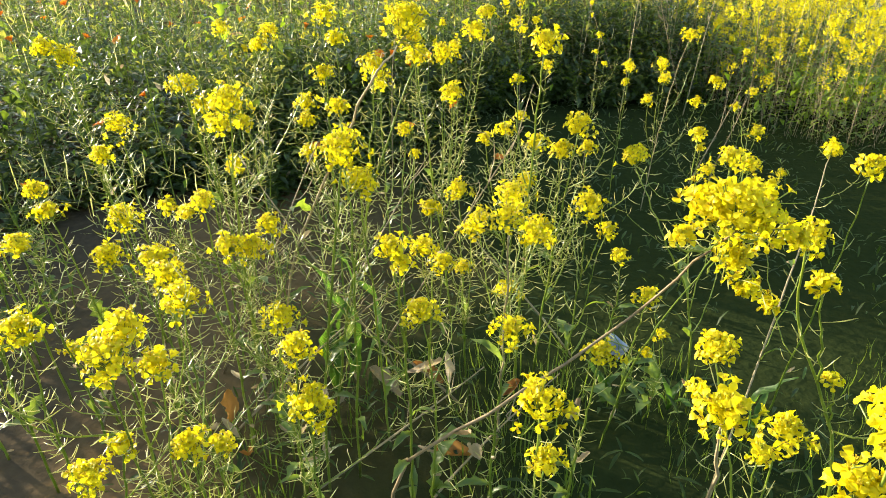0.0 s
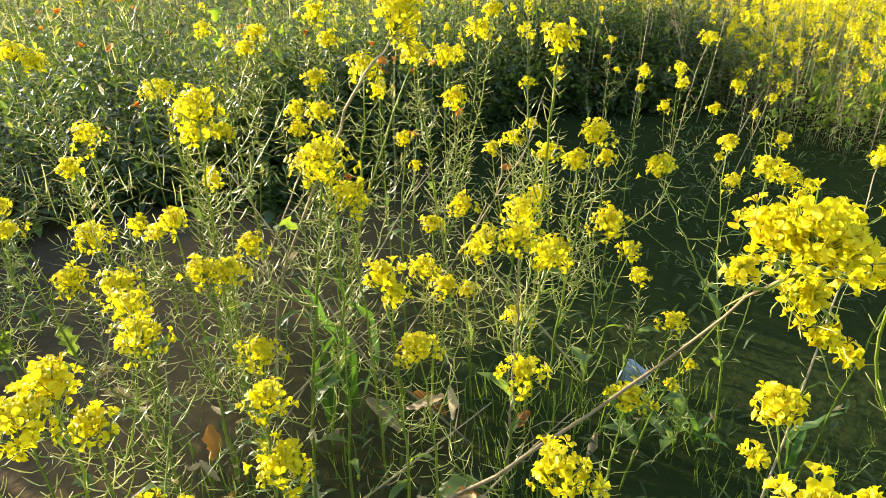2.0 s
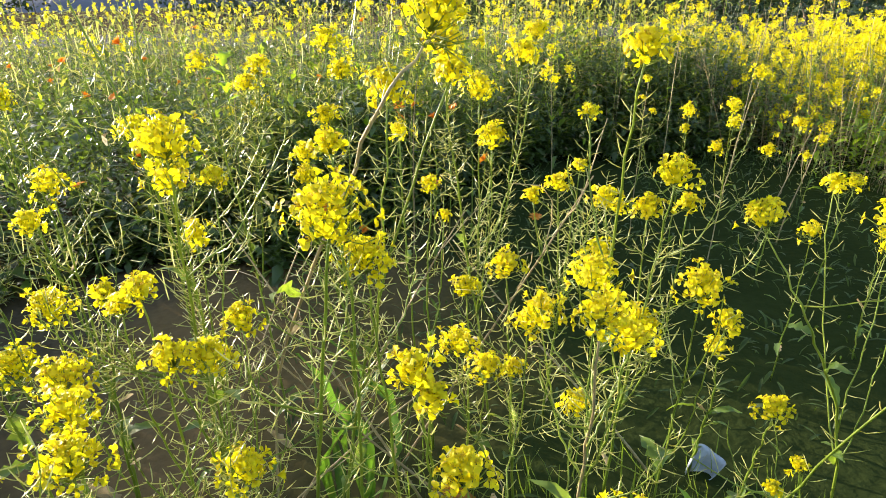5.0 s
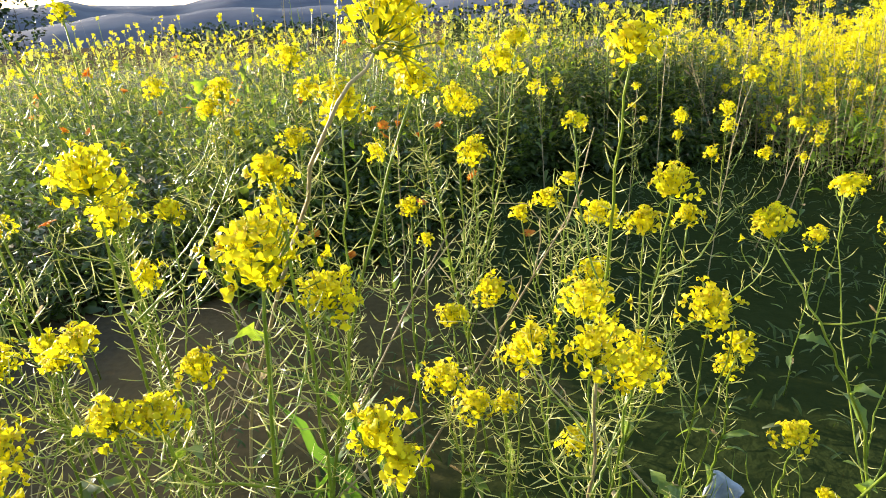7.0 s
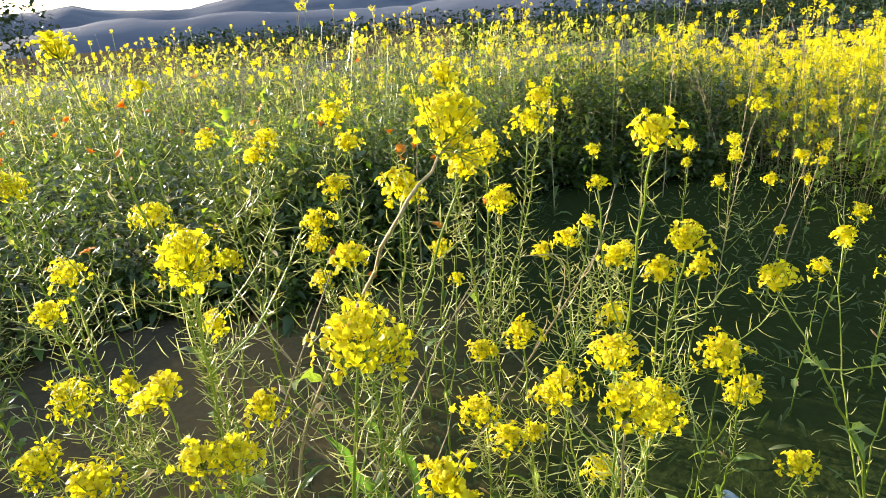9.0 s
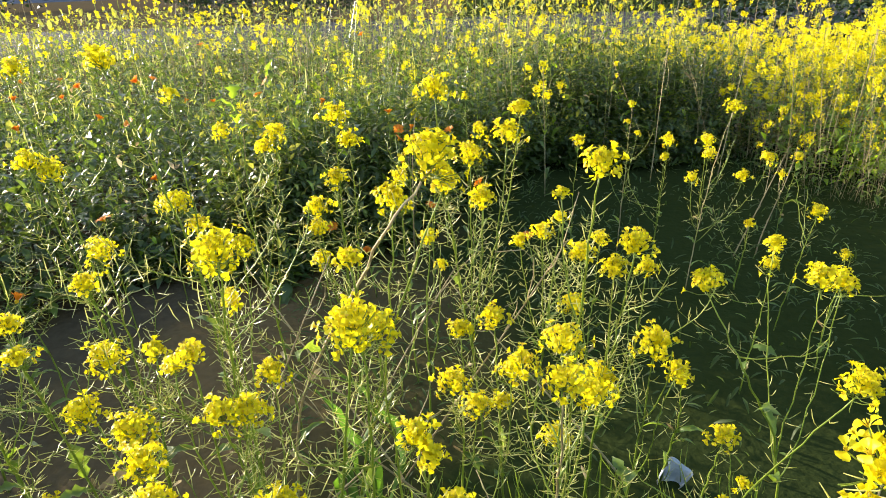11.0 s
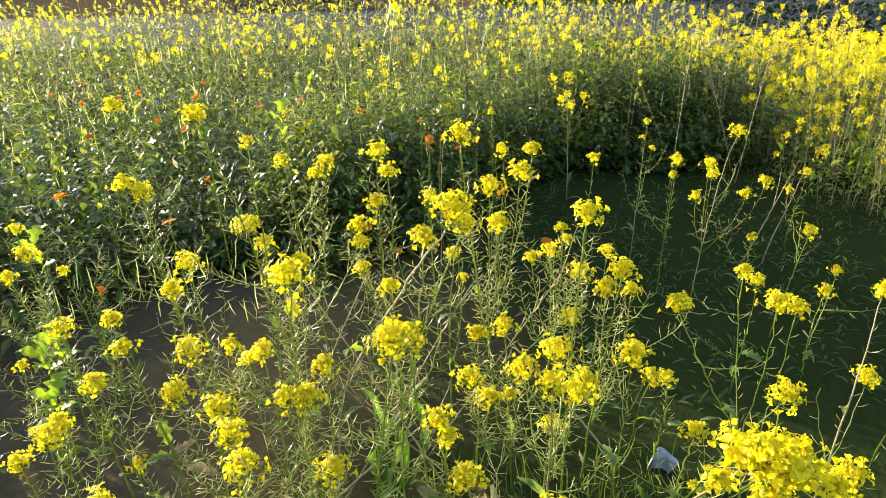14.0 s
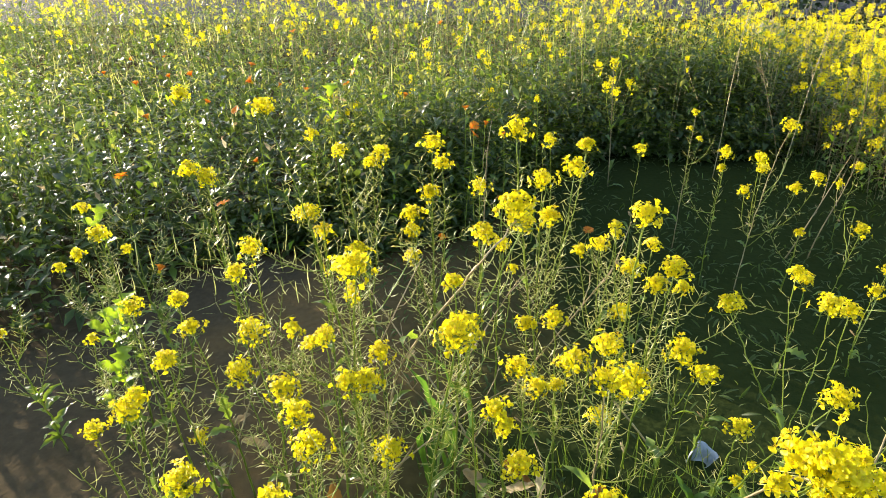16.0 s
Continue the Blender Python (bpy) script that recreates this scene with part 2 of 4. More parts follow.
# ---- mustard flower, bud and head ----
def flower_mesh(opening, crumple, seed):
    r, bag = np.random.default_rng(seed), Bag()
    up = math.sin(opening)
    for k in range(4):
        rows = [(0.0004, 0.0005, 0), (0.0032, 0.0009, 0.0027), (0.0056, 0.0027, 0.0030 + 0.0026 * up), (0.0086, 0.0035, 0.0028 + 0.0048 * up), (0.0105, 0.0019, 0.0018 + 0.0052 * up)]
        ln = r.uniform(0.85, 1.15)
        rows = [(y * ln * (1 - 0.35 * up), w * r.uniform(0.8, 1.15), z + r.normal() * crumple) for y, w, z in rows]
        v, f = blade(rows, fold=r.uniform(-0.15, 0.5))
        v[:, 2] += r.normal(0, crumple, len(v))
        a = k * math.pi / 2 + (0.22 if k % 2 else -0.22) + r.normal() * 0.16
        c, s = math.cos(a), math.sin(a)
        bag.add(v @ np.array([[c, s, 0], [-s, c, 0], [0, 0, 1]]), f, 0)
    for k in range(6):
        a = k * 1.0472
        bag.tube([(0, 0, 0), (0.0011 * math.cos(a), 0.0011 * math.sin(a), 0.0038), (0.0018 * math.cos(a), 0.0018 * math.sin(a), 0.0060)], [0.0003, 0.0003, 0.0006], 3, 1)
    return bag.mesh("flower", [PETAL, STAMEN])


FLOWERS = [flower_mesh(o, 0.00035, 11 + i) for i, o in enumerate((0.10, 0.3, 0.5, 0.75, 1.05, 0.35, -0.2, 0.9))]


def flower_template():
    """A coarse flower: four bent petals."""
    v, f = blade([(0.0006, 0.0008, 0), (0.0066, 0.0033, 0.0040), (0.0098, 0.0016, 0.0036)], fold=0.2)
    bag = Bag()
    for k in range(4):
        a = k * 1.5708 + (0.2 if k % 2 else -0.2)
        c, s = math.cos(a), math.sin(a)
        bag.add(v @ np.array([[c, s, 0], [-s, c, 0], [0, 0, 1]]), f)
    return np.concatenate(bag.v), np.concatenate(bag.f)


def petal_ring():
    """The coarsest flower: four small kites."""
    v, f = [], []
    for k in range(4):
        a = k * 1.5708 + (0.25 if k % 2 else -0.25)
        c, s = math.cos(a), math.sin(a)
        n = len(v)
        for p, q, z in ((0.0005, 0, 0), (0.0065, -0.0036, 0.0035), (0.0102, 0, 0.0028), (0.0065, 0.0036, 0.0045)):
            v.append((p * c - q * s, p * s + q * c, z))
        f += [(n, n + 1, n + 2), (n, n + 2, n + 3)]
    return np.array(v), np.array(f)


FL_V, FL_F = flower_template()
KITE_V, KITE_F = petal_ring()
BUD_V = np.array([(0, 0, 0), (0.0011, 0, 0.0022), (-0.0006, 0.001, 0.0022), (-0.0006, -0.001, 0.0022), (0, 0, 0.0048)])
BUD_F = np.array([(0, 2, 1), (0, 3, 2), (0, 1, 3), (1, 2, 4), (2, 3, 4), (3, 1, 4)])


def head_layout(radius, r, count):
    """Places and directions of the open flowers round a head's axis (+z up, tip near the origin)."""
    out = []
    low = r.uniform(-42, -18)
    squash = r.uniform(0.65, 1.0)
    for k in range(count):
        u = (k + 0.5) / count
        el = radians(low + (82 - low) * u) + r.normal() * 0.16
        az = k * 2.39996 + r.normal() * 0.25
        d = Vector((math.cos(el) * math.cos(az), math.cos(el) * math.sin(az), math.sin(el)))
        k1 = r.uniform(0.55, 1.12) if r.random() < 0.85 else r.uniform(1.1, 1.35)
        p = Vector((d.x * radius * k1, d.y * radius * k1, d.z * radius * squash * (0.3 + 0.65 * k1)))
        face = (d * 1.0 + Vector((0, 0, 0.35)) + Vector(r.normal(0, 0.35, 3))).normalized()
        out.append((p, face, r.uniform(0, 6.28), r.uniform(0.58, 0.90)))
    return out


def head_bag(bag, radius, r, layout, buds=16):
    """Pedicels, the crowded young flowers inside a head and the yellow-green buds on its top."""
    for p, face, _, _ in layout:
        root = Vector((0, 0, min(0, p.z) - radius * 0.55 + 0.25 * max(p.z, 0)))
        bag.tube([root, root.lerp(p, 0.55) + Vector((0, 0, -0.12 * radius)), p], [0.0006, 0.0005, 0.0006], 3, 0)
    for k in range(5):
        az, el = r.uniform(0, 6.28), r.uniform(-0.9, 0.1)
        d = Vector((math.cos(az) * math.cos(el), math.sin(az) * math.cos(el), math.sin(el)))
        q = d * radius * 0.25 + Vector((0, 0, -0.55 * radius))
        bag.tube([q, q + d * radius * 0.6, q + d * radius * 0.95 + Vector((0, 0, radius * 0.25))], [0.0004, 0.0004, 0.0005], 3, 0)
    n = int(26 * (radius / 0.024) ** 1.3)
    u = (np.arange(n) + 0.5) / n
    el, az = np.radians(-30 + 112 * u) + r.normal(0, 0.2, n), np.arange(n) * 2.4 + 1.2 + r.normal(0, 0.3, n)
    q = np.stack([np.cos(el) * np.cos(az), np.cos(el) * np.sin(az), np.sin(el) * 0.75], 1) * radius * r.uniform(0.35, 0.85, (n, 1))
    bag.many(FL_V, FL_F, poses(q[:, 0], q[:, 1], q[:, 2], az + 1.57, -(1.45 - el) * 0.75, r.uniform(0.55, 0.95, n), r.uniform(0, 6, n)), 2)
    n = buds
    az, rad = np.arange(n) * 2.4, radius * 0.34 * np.sqrt((np.arange(n) + 0.5) / n)
    bag.many(BUD_V, BUD_F, poses(rad * np.cos(az), rad * np.sin(az), radius * 0.70 - rad * 0.5 + r.normal(0, 0.001, n), az - 1.57, -rad / radius * 1.3, r.uniform(0.8, 1.3, n)), 1)


def pods_on(bag, path, start, stop, r, spacing=0.0055, size=1.0, mi=0, droop=0.0):
    """Thin seed pods on short stalks, in a spiral up a stem."""
    p = np.asarray(path, float)
    seg = np.linalg.norm(np.diff(p, axis=0), axis=1); s = np.concatenate([[0], np.cumsum(seg)])
    a, b = s[-1] * start, s[-1] * stop
    for k in range(int((b - a) / spacing)):
        at = a + k * spacing + r.uniform(-0.3, 0.3) * spacing
        if r.random() < 0.12:
            continue
        q = np.array([np.interp(at, s, p[:, i]) for i in range(3)])
        d = np.array([np.interp(min(at + 0.01, s[-1]), s, p[:, i]) for i in range(3)]) - q
        d = Vector(d).normalized()
        az = k * 2.4 + r.normal() * 0.4
        side = (Vector((math.cos(az), math.sin(az), 0)) - d * d.dot(Vector((math.cos(az), math.sin(az), 0)))).normalized()
        lift = r.uniform(-0.1, 0.6) - droop
        out = (side + d * lift).normalized()
        ln = size * r.uniform(0.010, 0.023)
        q = Vector(q)
        k1 = q + out * ln * 0.4
        up = (out + d * r.uniform(-0.3, 0.8) + Vector((0, 0, 0.15)) + Vector(r.normal(0, 0.15, 3))).normalized()
        k2 = k1 + up * ln * 0.45
        k3 = k2 + (up + d * r.uniform(-0.1, 0.5)).normalized() * ln * 0.55
        bag.tube([q, k1, k2, k3], [0.00035, 0.0004, 0.00066 * size, 0.0002], 3, mi)


def lance_leaf(seed, ln=1.0, wave=0.03, wide=0.11, lobes=0):
    r = np.random.default_rng(seed)
    rows = []
    for i in range(9):
        u = i / 8
        w = wide * math.sin(math.pi * min(1, 0.06 + u * 0.95)) ** 0.8 * (1 + (0.45 * math.sin(i * 2.6) if lobes else 0.1 * r.normal()))
        rows.append((u * ln, max(w, 0.004), 0.28 * ln * math.sin(u * 2.1) - 0.3 * u * u * ln + wave * r.normal()))
    v, f = blade(rows, fold=0.35)
    v[:, 2] += np.random.default_rng(seed + 1).normal(0, wave * 0.4, len(v))
    b = Bag(); b.add(v, f)
    return b


LEAVES = [lance_leaf(31 + i, 1, 0.02, w, lb).mesh("leaf", [LEAF]) for i, (w, lb) in enumerate(((0.10, 0), (0.13, 0), (0.20, 1), (0.17, 1)))]
def curled_leaf(seed, wide):
    """A dry leaf rolled along its length, with a ragged edge."""
    r, bag = np.random.default_rng(seed), Bag()
    n, m = 13, 7
    v, f = [], []
    for i in range(n):
        u = i / (n - 1)
        w = wide * math.sin(math.pi * (0.05 + 0.93 * u)) ** 0.7
        for j in range(m):
            q = (j - (m - 1) / 2) / ((m - 1) / 2)
            edge = 1 + (0.22 * r.normal() if abs(q) > 0.9 else 0)
            roll = q * (0.9 + 0.9 * u)
            v.append((w * edge * math.sin(roll) * 0.8 + 0.03 * math.sin(5 * u), u, w * (1 - math.cos(roll)) * 0.9 + 0.22 * u * u - 0.02 * (abs(q) < 0.1) + 0.018 * r.normal()))
    for i in range(n - 1):
        for j in range(m - 1):
            k = i * m + j
            f += [(k, k + 1, k + m + 1), (k, k + m + 1, k + m)]
    bag.add(v, f)
    return bag


DRY_LEAVES = [curled_leaf(51 + i, 0.15 + 0.05 * i).mesh("dry_leaf", [DRY]) for i in range(3)]


def ground_z(x, y):
    return 0.018 * math.sin(1.7 * x + 0.6) * math.sin(1.3 * y + 0.4) + 0.008 * math.sin(5.1 * x + 2.2 * y)


plant_count = [0]


def mustard(base, heads, straw=False, twigs=3, leaves=3, thick=1.0, bend=None, label="", flowers=26, rad=0.024, fork=0.42, dry=1, via=(), pods_from=0.4, leaf=1.0, pods=1.0):
    """A flowering mustard plant: one stem to its highest head, a branch to each other head, seed pods, leaves."""
    plant_count[0] += 1
    r = np.random.default_rng(1000 + plant_count[0])
    bx, by = base
    bz = ground_z(bx, by)
    root = new("mustard_plant")
    root.location = (bx, by, bz)
    tagged(root, label or "wild mustard plant with yellow flower heads on green stem", "wildflower", "mustard plants")
    o = np.array((bx, by, bz))
    order = sorted(heads, key=lambda h: -h[2])
    main = None
    wood = STRAW if straw else STEM
    green = STEM
    for k, h in enumerate(order):
        top = np.array(h[:3]) - o
        hr = 0.88 * (h[3] if len(h) > 3 else rad * r.uniform(0.88, 1.1))
        tip = top - np.array((0, 0, hr * 0.5))
        if main is None:
            mid = np.array(bend) - o if bend else tip * (0.45, 0.45, 0.55) + r.normal(0, 0.012, 3)
            main = bezier((0, 0, 0), mid * (0.45, 0.45, 0.75), mid * 0.55 + tip * 0.45 + r.normal(0, 0.008, 3), tip, 18)
            if via:
                main = spline([(0, 0, 0)] + [np.array(q) - o for q in via] + [tip], 18)
            path, rs = main, np.linspace(0.0026, 0.0010, 18) * thick
            name = "stem"
        else:
            i = int(np.clip(np.searchsorted(main[:, 2], tip[2] * r.uniform(fork - 0.12, fork + 0.1)), 2, 14 if fork < 0.8 else 16))
            if fork >= 0.9:
                i = 16
            s0 = main[i]
            gap = tip - s0
            path = bezier(s0, s0 + gap * (0.5, 0.5, 0.25) + r.normal(0, 0.008, 3), tip - gap * (0.12, 0.12, 0.4) + r.normal(0, 0.006, 3), tip, 14)
            rs = np.linspace(0.0014, 0.0009, 14) * thick
            name = "branch"
        path = path + np.concatenate([[np.zeros(3)], r.normal(0, 0.0012, (len(path) - 2, 3)), [np.zeros(3)]])
        bag = Bag(); bag.tube(path, rs, 6)
        child(name, bag.mesh(name, [wood if name == "stem" else green]), root)
        bag = Bag(); pods_on(bag, path, pods_from if name == "stem" else 0.25, 0.95, r, 0.0058 / pods)
        if bag.v:
            tagged(child("seed_spray", bag.mesh("seed_spray", [POD]), root), kind="stuff")
        d = Vector(path[-1] - path[-3]).normalized()
        lay = head_layout(hr, r, max(6, int(1.12 * flowers * (hr / 0.024) ** 1.3)))
        bag = Bag(); head_bag(bag, hr, r, lay)
        hd = child("flower_head", bag.mesh("flower_head", [STEM, BUD, PETAL]), root, Matrix.Translation(top) @ align(d.lerp(Vector((0, 0, 1)), 0.4), r.uniform(0, 6)), "cluster of small yellow four-petalled flowers")
        for p, face, spin, sc in lay:
            child("flower", FLOWERS[r.integers(len(FLOWERS))], hd, Matrix.Translation(p) @ align(face, spin) @ Matrix.Scale(sc, 4))
    for k in range(twigs + (1 if twigs > 3 else 0)):
        i = r.integers(5, 14)
        s0 = main[i]
        az = r.uniform(0, 6.28)
        ln = r.uniform(0.10, 0.22)
        sp = r.uniform(0.3, 1.0)
        tip = s0 + np.array((math.cos(az) * ln * sp, math.sin(az) * ln * sp, ln * (1.05 - 0.5 * sp)))
        path = bezier(s0, s0 + (tip - s0) * (0.6, 0.6, 0.2), tip - (0, 0, 0.04), tip, 9) + r.normal(0, 0.0015, (9, 3))
        bag = Bag(); bag.tube(path, np.linspace(0.0012, 0.0005, 9), 4)
        child("branch", bag.mesh("branch", [green]), root)
        bag = Bag(); pods_on(bag, path, 0.12, 1.0, r, 0.0062 / pods)
        tagged(child("seed_spray", bag.mesh("seed_spray", [POD]), root), kind="stuff")
    for k in range(leaves + dry):
        i = r.integers(1, 9)
        q = main[i]
        sz = leaf * r.uniform(0.028, 0.070) if k < leaves else r.uniform(0.015, 0.03)
        withered = k >= leaves
        me = DRY_LEAVES[r.integers(3)] if withered else LEAVES[r.integers(2) if r.random() < 0.7 else 2 + r.integers(2)]
        m = Matrix.Translation(q) @ Matrix.Rotation(r.uniform(0, 6.28), 4, "Z") @ Matrix.Rotation(r.uniform(-0.1, 0.8), 4, "X") @ Matrix.Rotation(r.normal() * 0.3, 4, "Y") @ Matrix.Scale(sz, 4)
        child("leaf", me, root, m, "withered pale brown leaf" if withered else "")
    return root

# ---- ground and distance ----
def ground():
    k = np.linspace(-1, 1, 121)
    ax = np.sign(k) * (np.sinh(np.abs(k) * 7.6) / np.sinh(7.6)) * 2500
    xs, ys = np.meshgrid(ax, ax + 1.5)
    zs = np.where(np.hypot(xs, ys) < 40, 0.018 * np.sin(1.7 * xs + 0.6) * np.sin(1.3 * ys + 0.4) + 0.008 * np.sin(5.1 * xs + 2.2 * ys), 0.0)
    n = len(k)
    i, j = np.meshgrid(np.arange(n - 1), np.arange(n - 1))
    a = (j * n + i).ravel()
    bag = Bag()
    bag.add(np.stack([xs, ys, zs], -1).reshape(-1, 3), np.concatenate([np.stack([a, a + 1, a + n + 1], 1), np.stack([a, a + n + 1, a + n], 1)]))
    tagged(new("ground", bag.mesh("ground", [SOIL])), "field soil under the plants, darkened on the right for shade", "ground", kind="structure")


def hills():
    bag = Bag()
    for dist, high, seed in ((420, 36, 3), (900, 105, 9)):
        n = 160
        az = np.linspace(-1.9, 1.9, n)
        top = np.array([high * (0.55 + 0.5 * noise.noise((a * 2.2 + seed, seed, 0)) + 0.16 * noise.noise((a * 9, seed, 3)) + 0.05 * noise.noise((a * 40, seed, 1))) for a in az])
        v = []
        for row, (dd, hh) in enumerate(((0, 0.0), (0.08, 0.5), (0.2, 0.85), (0.3, 1.0), (0.6, 0.3))):
            wob = np.array([1 + 0.12 * noise.noise((a * 14, row, seed)) for a in az])
            v.append(np.stack([np.sin(az) * dist * (1 + dd), np.cos(az) * dist * (1 + dd), top * hh * wob - (0.5 if row == 0 else 0)], 1))
        f = []
        for q in range(4):
            a = q * n + np.arange(n - 1)
            f += [np.stack([a, a + 1, a + n + 1], 1), np.stack([a, a + n + 1, a + n], 1)]
        bag.add(np.concatenate(v), np.concatenate(f))
    tagged(new("backdrop", bag.mesh("backdrop", [HILL])), "hills beyond the field, haze painted into their blue-grey", "hills", kind="structure")


def leafy_mass(bag, centre, size, count, leaf, r):
    """Many small leaf quads through an uneven volume."""
    lv, lf = blade([(0, 0.10, 0), (0.5, 0.32, 0.06), (1, 0.06, 0)], fold=0.3)
    d = r.normal(size=(count, 3)); d /= np.linalg.norm(d, axis=1)[:, None]
    lump = np.array([0.75 + 0.5 * noise.noise(tuple(q * 2.2 + np.array(centre))) for q in d])
    rad = r.uniform(0.55, 1.0, count) ** 0.5 * lump
    p = np.array(centre) + d * rad[:, None] * np.array(size)
    p[:, 2] = np.maximum(p[:, 2], 0.03)
    bag.many(lv, lf, poses(p[:, 0], p[:, 1], p[:, 2], r.uniform(0, 6.28, count), r.uniform(-1.2, 1.2, count), leaf * r.uniform(0.6, 1.4, count), r.uniform(0, 6.28, count)))


def hedge(x0, x1, y, high, r, step=0.7, leaf=0.12):
    root = new("hedge")
    root.location = (0, 0, 0)
    bag = Bag()
    for x in np.arange(x0, x1, step):
        leafy_mass(bag, (x, y + r.normal() * 0.25, high * 0.45), (step * 1.15, 0.6, high * r.uniform(0.4, 0.7)), 240, leaf, r)
    child("foliage", bag.mesh("foliage", [HEDGE]), root)
    for x in np.arange(x0, x1, step * 1.3):
        bag = Bag()
        bag.tube([(x, y, -0.02), (x + r.normal() * 0.1, y, high * 0.4), (x + r.normal() * 0.2, y, high * 0.8)], [0.04, 0.03, 0.01], 5)
        child("trunk", bag.mesh("trunk", [BARK]), root)
    return tagged(root, "dark evergreen hedge along the edge of the field", "hedge")


ground()
hills()
far = np.random.default_rng(5)
hedge(3.0, 24.0, 22.5, 1.1, far)
hedge(3.6, 15.0, 10.4, 0.80, far, 0.6, 0.09)
hedge(-9.0, -3.0, 23.0, 1.2, far)
hedge(-80.0, -39.0, 64.0, 7.5, far, 3.0, 0.5)
hedge(-27.0, 70.0, 66.0, 2.2, far, 3.2, 0.35)
track = Bag()
track.add([(-60, 11.0, 0.04), (0, 10.6, 0.04), (60, 11.6, 0.04), (60, 21.5, 0.04), (0, 20.8, 0.04), (-60, 21.2, 0.04)], [(0, 1, 4), (0, 4, 5), (1, 2, 3), (1, 3, 4)])
tagged(new("road", track.mesh("road", [TRACK])), "dark worn asphalt road along the far side of the field", "road", kind="structure")

# ---- mustard plants standing singly, the tall tangle in the middle ----
mustard((-.60, 1.14), [(-.59, 1.045, .55, .022), (-.553, 1.05, .597, .026)], twigs=4)
mustard((-.53, 1.03), [(-.543, .975, .46, .034), (-.44, .93, .50, .018)])
mustard((-.36, 1.00), [(-.276, .803, .70, .030), (-.329, .915, .640, .026), (-.345, 1.06, .60, .022), (-.33, .95, .565, .018)], twigs=6, dry=3)
mustard((-.40, 1.38), [(-.345, 1.30, .715, .024), (-.37, 1.31, .69, .020), (-.43, 1.281, .726, .016)], twigs=5)
mustard((-.24, 1.32), [(-.224, 1.242, .755, .024), (-.205, 1.25, .71, .020), (-.234, 1.25, .645, .021), (-.283, 1.299, .577, .025), (-.286, 1.297, .472, .020), (-.282, 1.275, .545, .022)], twigs=6)
mustard((-.45, 1.16), [(-.445, 1.085, .66, .028), (-.42, 1.09, .62, .020)], twigs=4)
mustard((-.40, 1.12), [(-.477, 1.027, .876, .024), (-.405, 1.05, .825, .011)], bend=(-.36, 1.05, .55), twigs=3)
mustard((-.68, 1.28), [(-.741, 1.21, .70, .025), (-.70, 1.20, .685, .025)], twigs=3)
mustard((-.80, 1.42), [(-.771, 1.285, .842, .024)], twigs=3)
mustard((.02, 1.34), [(.018, 1.20, .618, .030), (.055, 1.155, .735, .030), (.081, 1.225, .760, .020), (-.053, 1.164, .804, .030), (.0, 1.23, .685, .030)], twigs=7, flowers=18)
mustard((-.33, 1.05), [(-.045, .795, .797, .032), (-.040, .815, .775, .018)], straw=True, via=((-.27, 1.0, .36), (-.13, .824, .653), (-.083, .771, .742)), twigs=0, thick=1.0, fork=.93, pods_from=.75, label="tall mustard plant with straw-coloured woody stem and full yellow heads")
mustard((-.21, .97), [(-.092, .85, .735, .020), (-.036, .87, .747, .018)], twigs=4, leaves=2)
mustard((-.15, .83), [(-.126, .756, .705, .013)], twigs=1, leaves=1, pods=.5)
mustard((-.09, 1.26), [(-.076, 1.228, .542, .017), (-.055, 1.20, .50, .010)], twigs=2, leaves=1, pods=.6)
mustard((-.20, .80), [(-.113, .667, .680, .031)], twigs=5, thick=1.1, fork=.8, dry=3)
mustard((-.10, .90), [(-.121, .843, .577, .031)], twigs=5)
mustard((-.05, .74), [(-.064, .685, .550, .020), (-.05, .675, .535, .014)], twigs=1, leaves=4, fork=.75)
mustard((-.03, 1.08), [(-.038, 1.01, .388, .028), (-.024, 1.11, .42, .024), (.0, .955, .385, .022)], twigs=3)
mustard((.05, 1.09), [(.027, 1.02, .49, .024), (.038, 1.03, .335, .018), (.045, .93, .46, .018)], twigs=3)
mustard((.10, .90), [(.10, .85, .552, .031), (.058, .90, .487, .028), (.087, .755, .56, .028), (.145, .845, .495, .031), (.112, .945, .335, .026), (.144, 1.029, .506, .022), (.125, .80, .515, .022)], twigs=4, flowers=18, fork=.68, pods_from=.6, straw=True, label="bushy mustard plant crowded with yellow flower heads")
mustard((.24, 1.02), [(.226, .90, .515, .030), (.26, .905, .47, .016)], twigs=4, pods=.3, thick=.8)
mustard((.20, 1.12), [(.221, 1.004, .612, .025), (.24, 1.005, .575, .014), (.207, 1.05, .555, .024), (.176, 1.149, .537, .023)], twigs=6)
mustard((.13, 1.36), [(.129, 1.28, .526, .022), (.16, 1.27, .555, .015), (.09, 1.30, .50, .016)], twigs=5)
mustard((.15, 1.06), [(.137, .871, .763, .024), (.118, 1.013, .686, .008)], twigs=4, fork=.75)
mustard((.50, 1.0), [(.303, .950, .578, .025), (.475, .990, .560, .026), (.512, 1.0, .545, .018), (.45, 1.08, .575, .015)], twigs=1, via=((.436, .947, .303), (.369, .91, .43), (.334, .915, .5)), pods=.3, thick=.8)
mustard((.46, .78), [(.658, 1.024, .566, .018), (.686, 1.047, .378, .022)], straw=True, twigs=0, leaves=2, via=((.565, .90, .32), (.616, .963, .472)), pods=.15, thick=.8)
mustard((.30, .90), [(.386, .745, .558, .023)], twigs=2, bend=(.31, .80, .36), pods=.3, thick=.8)
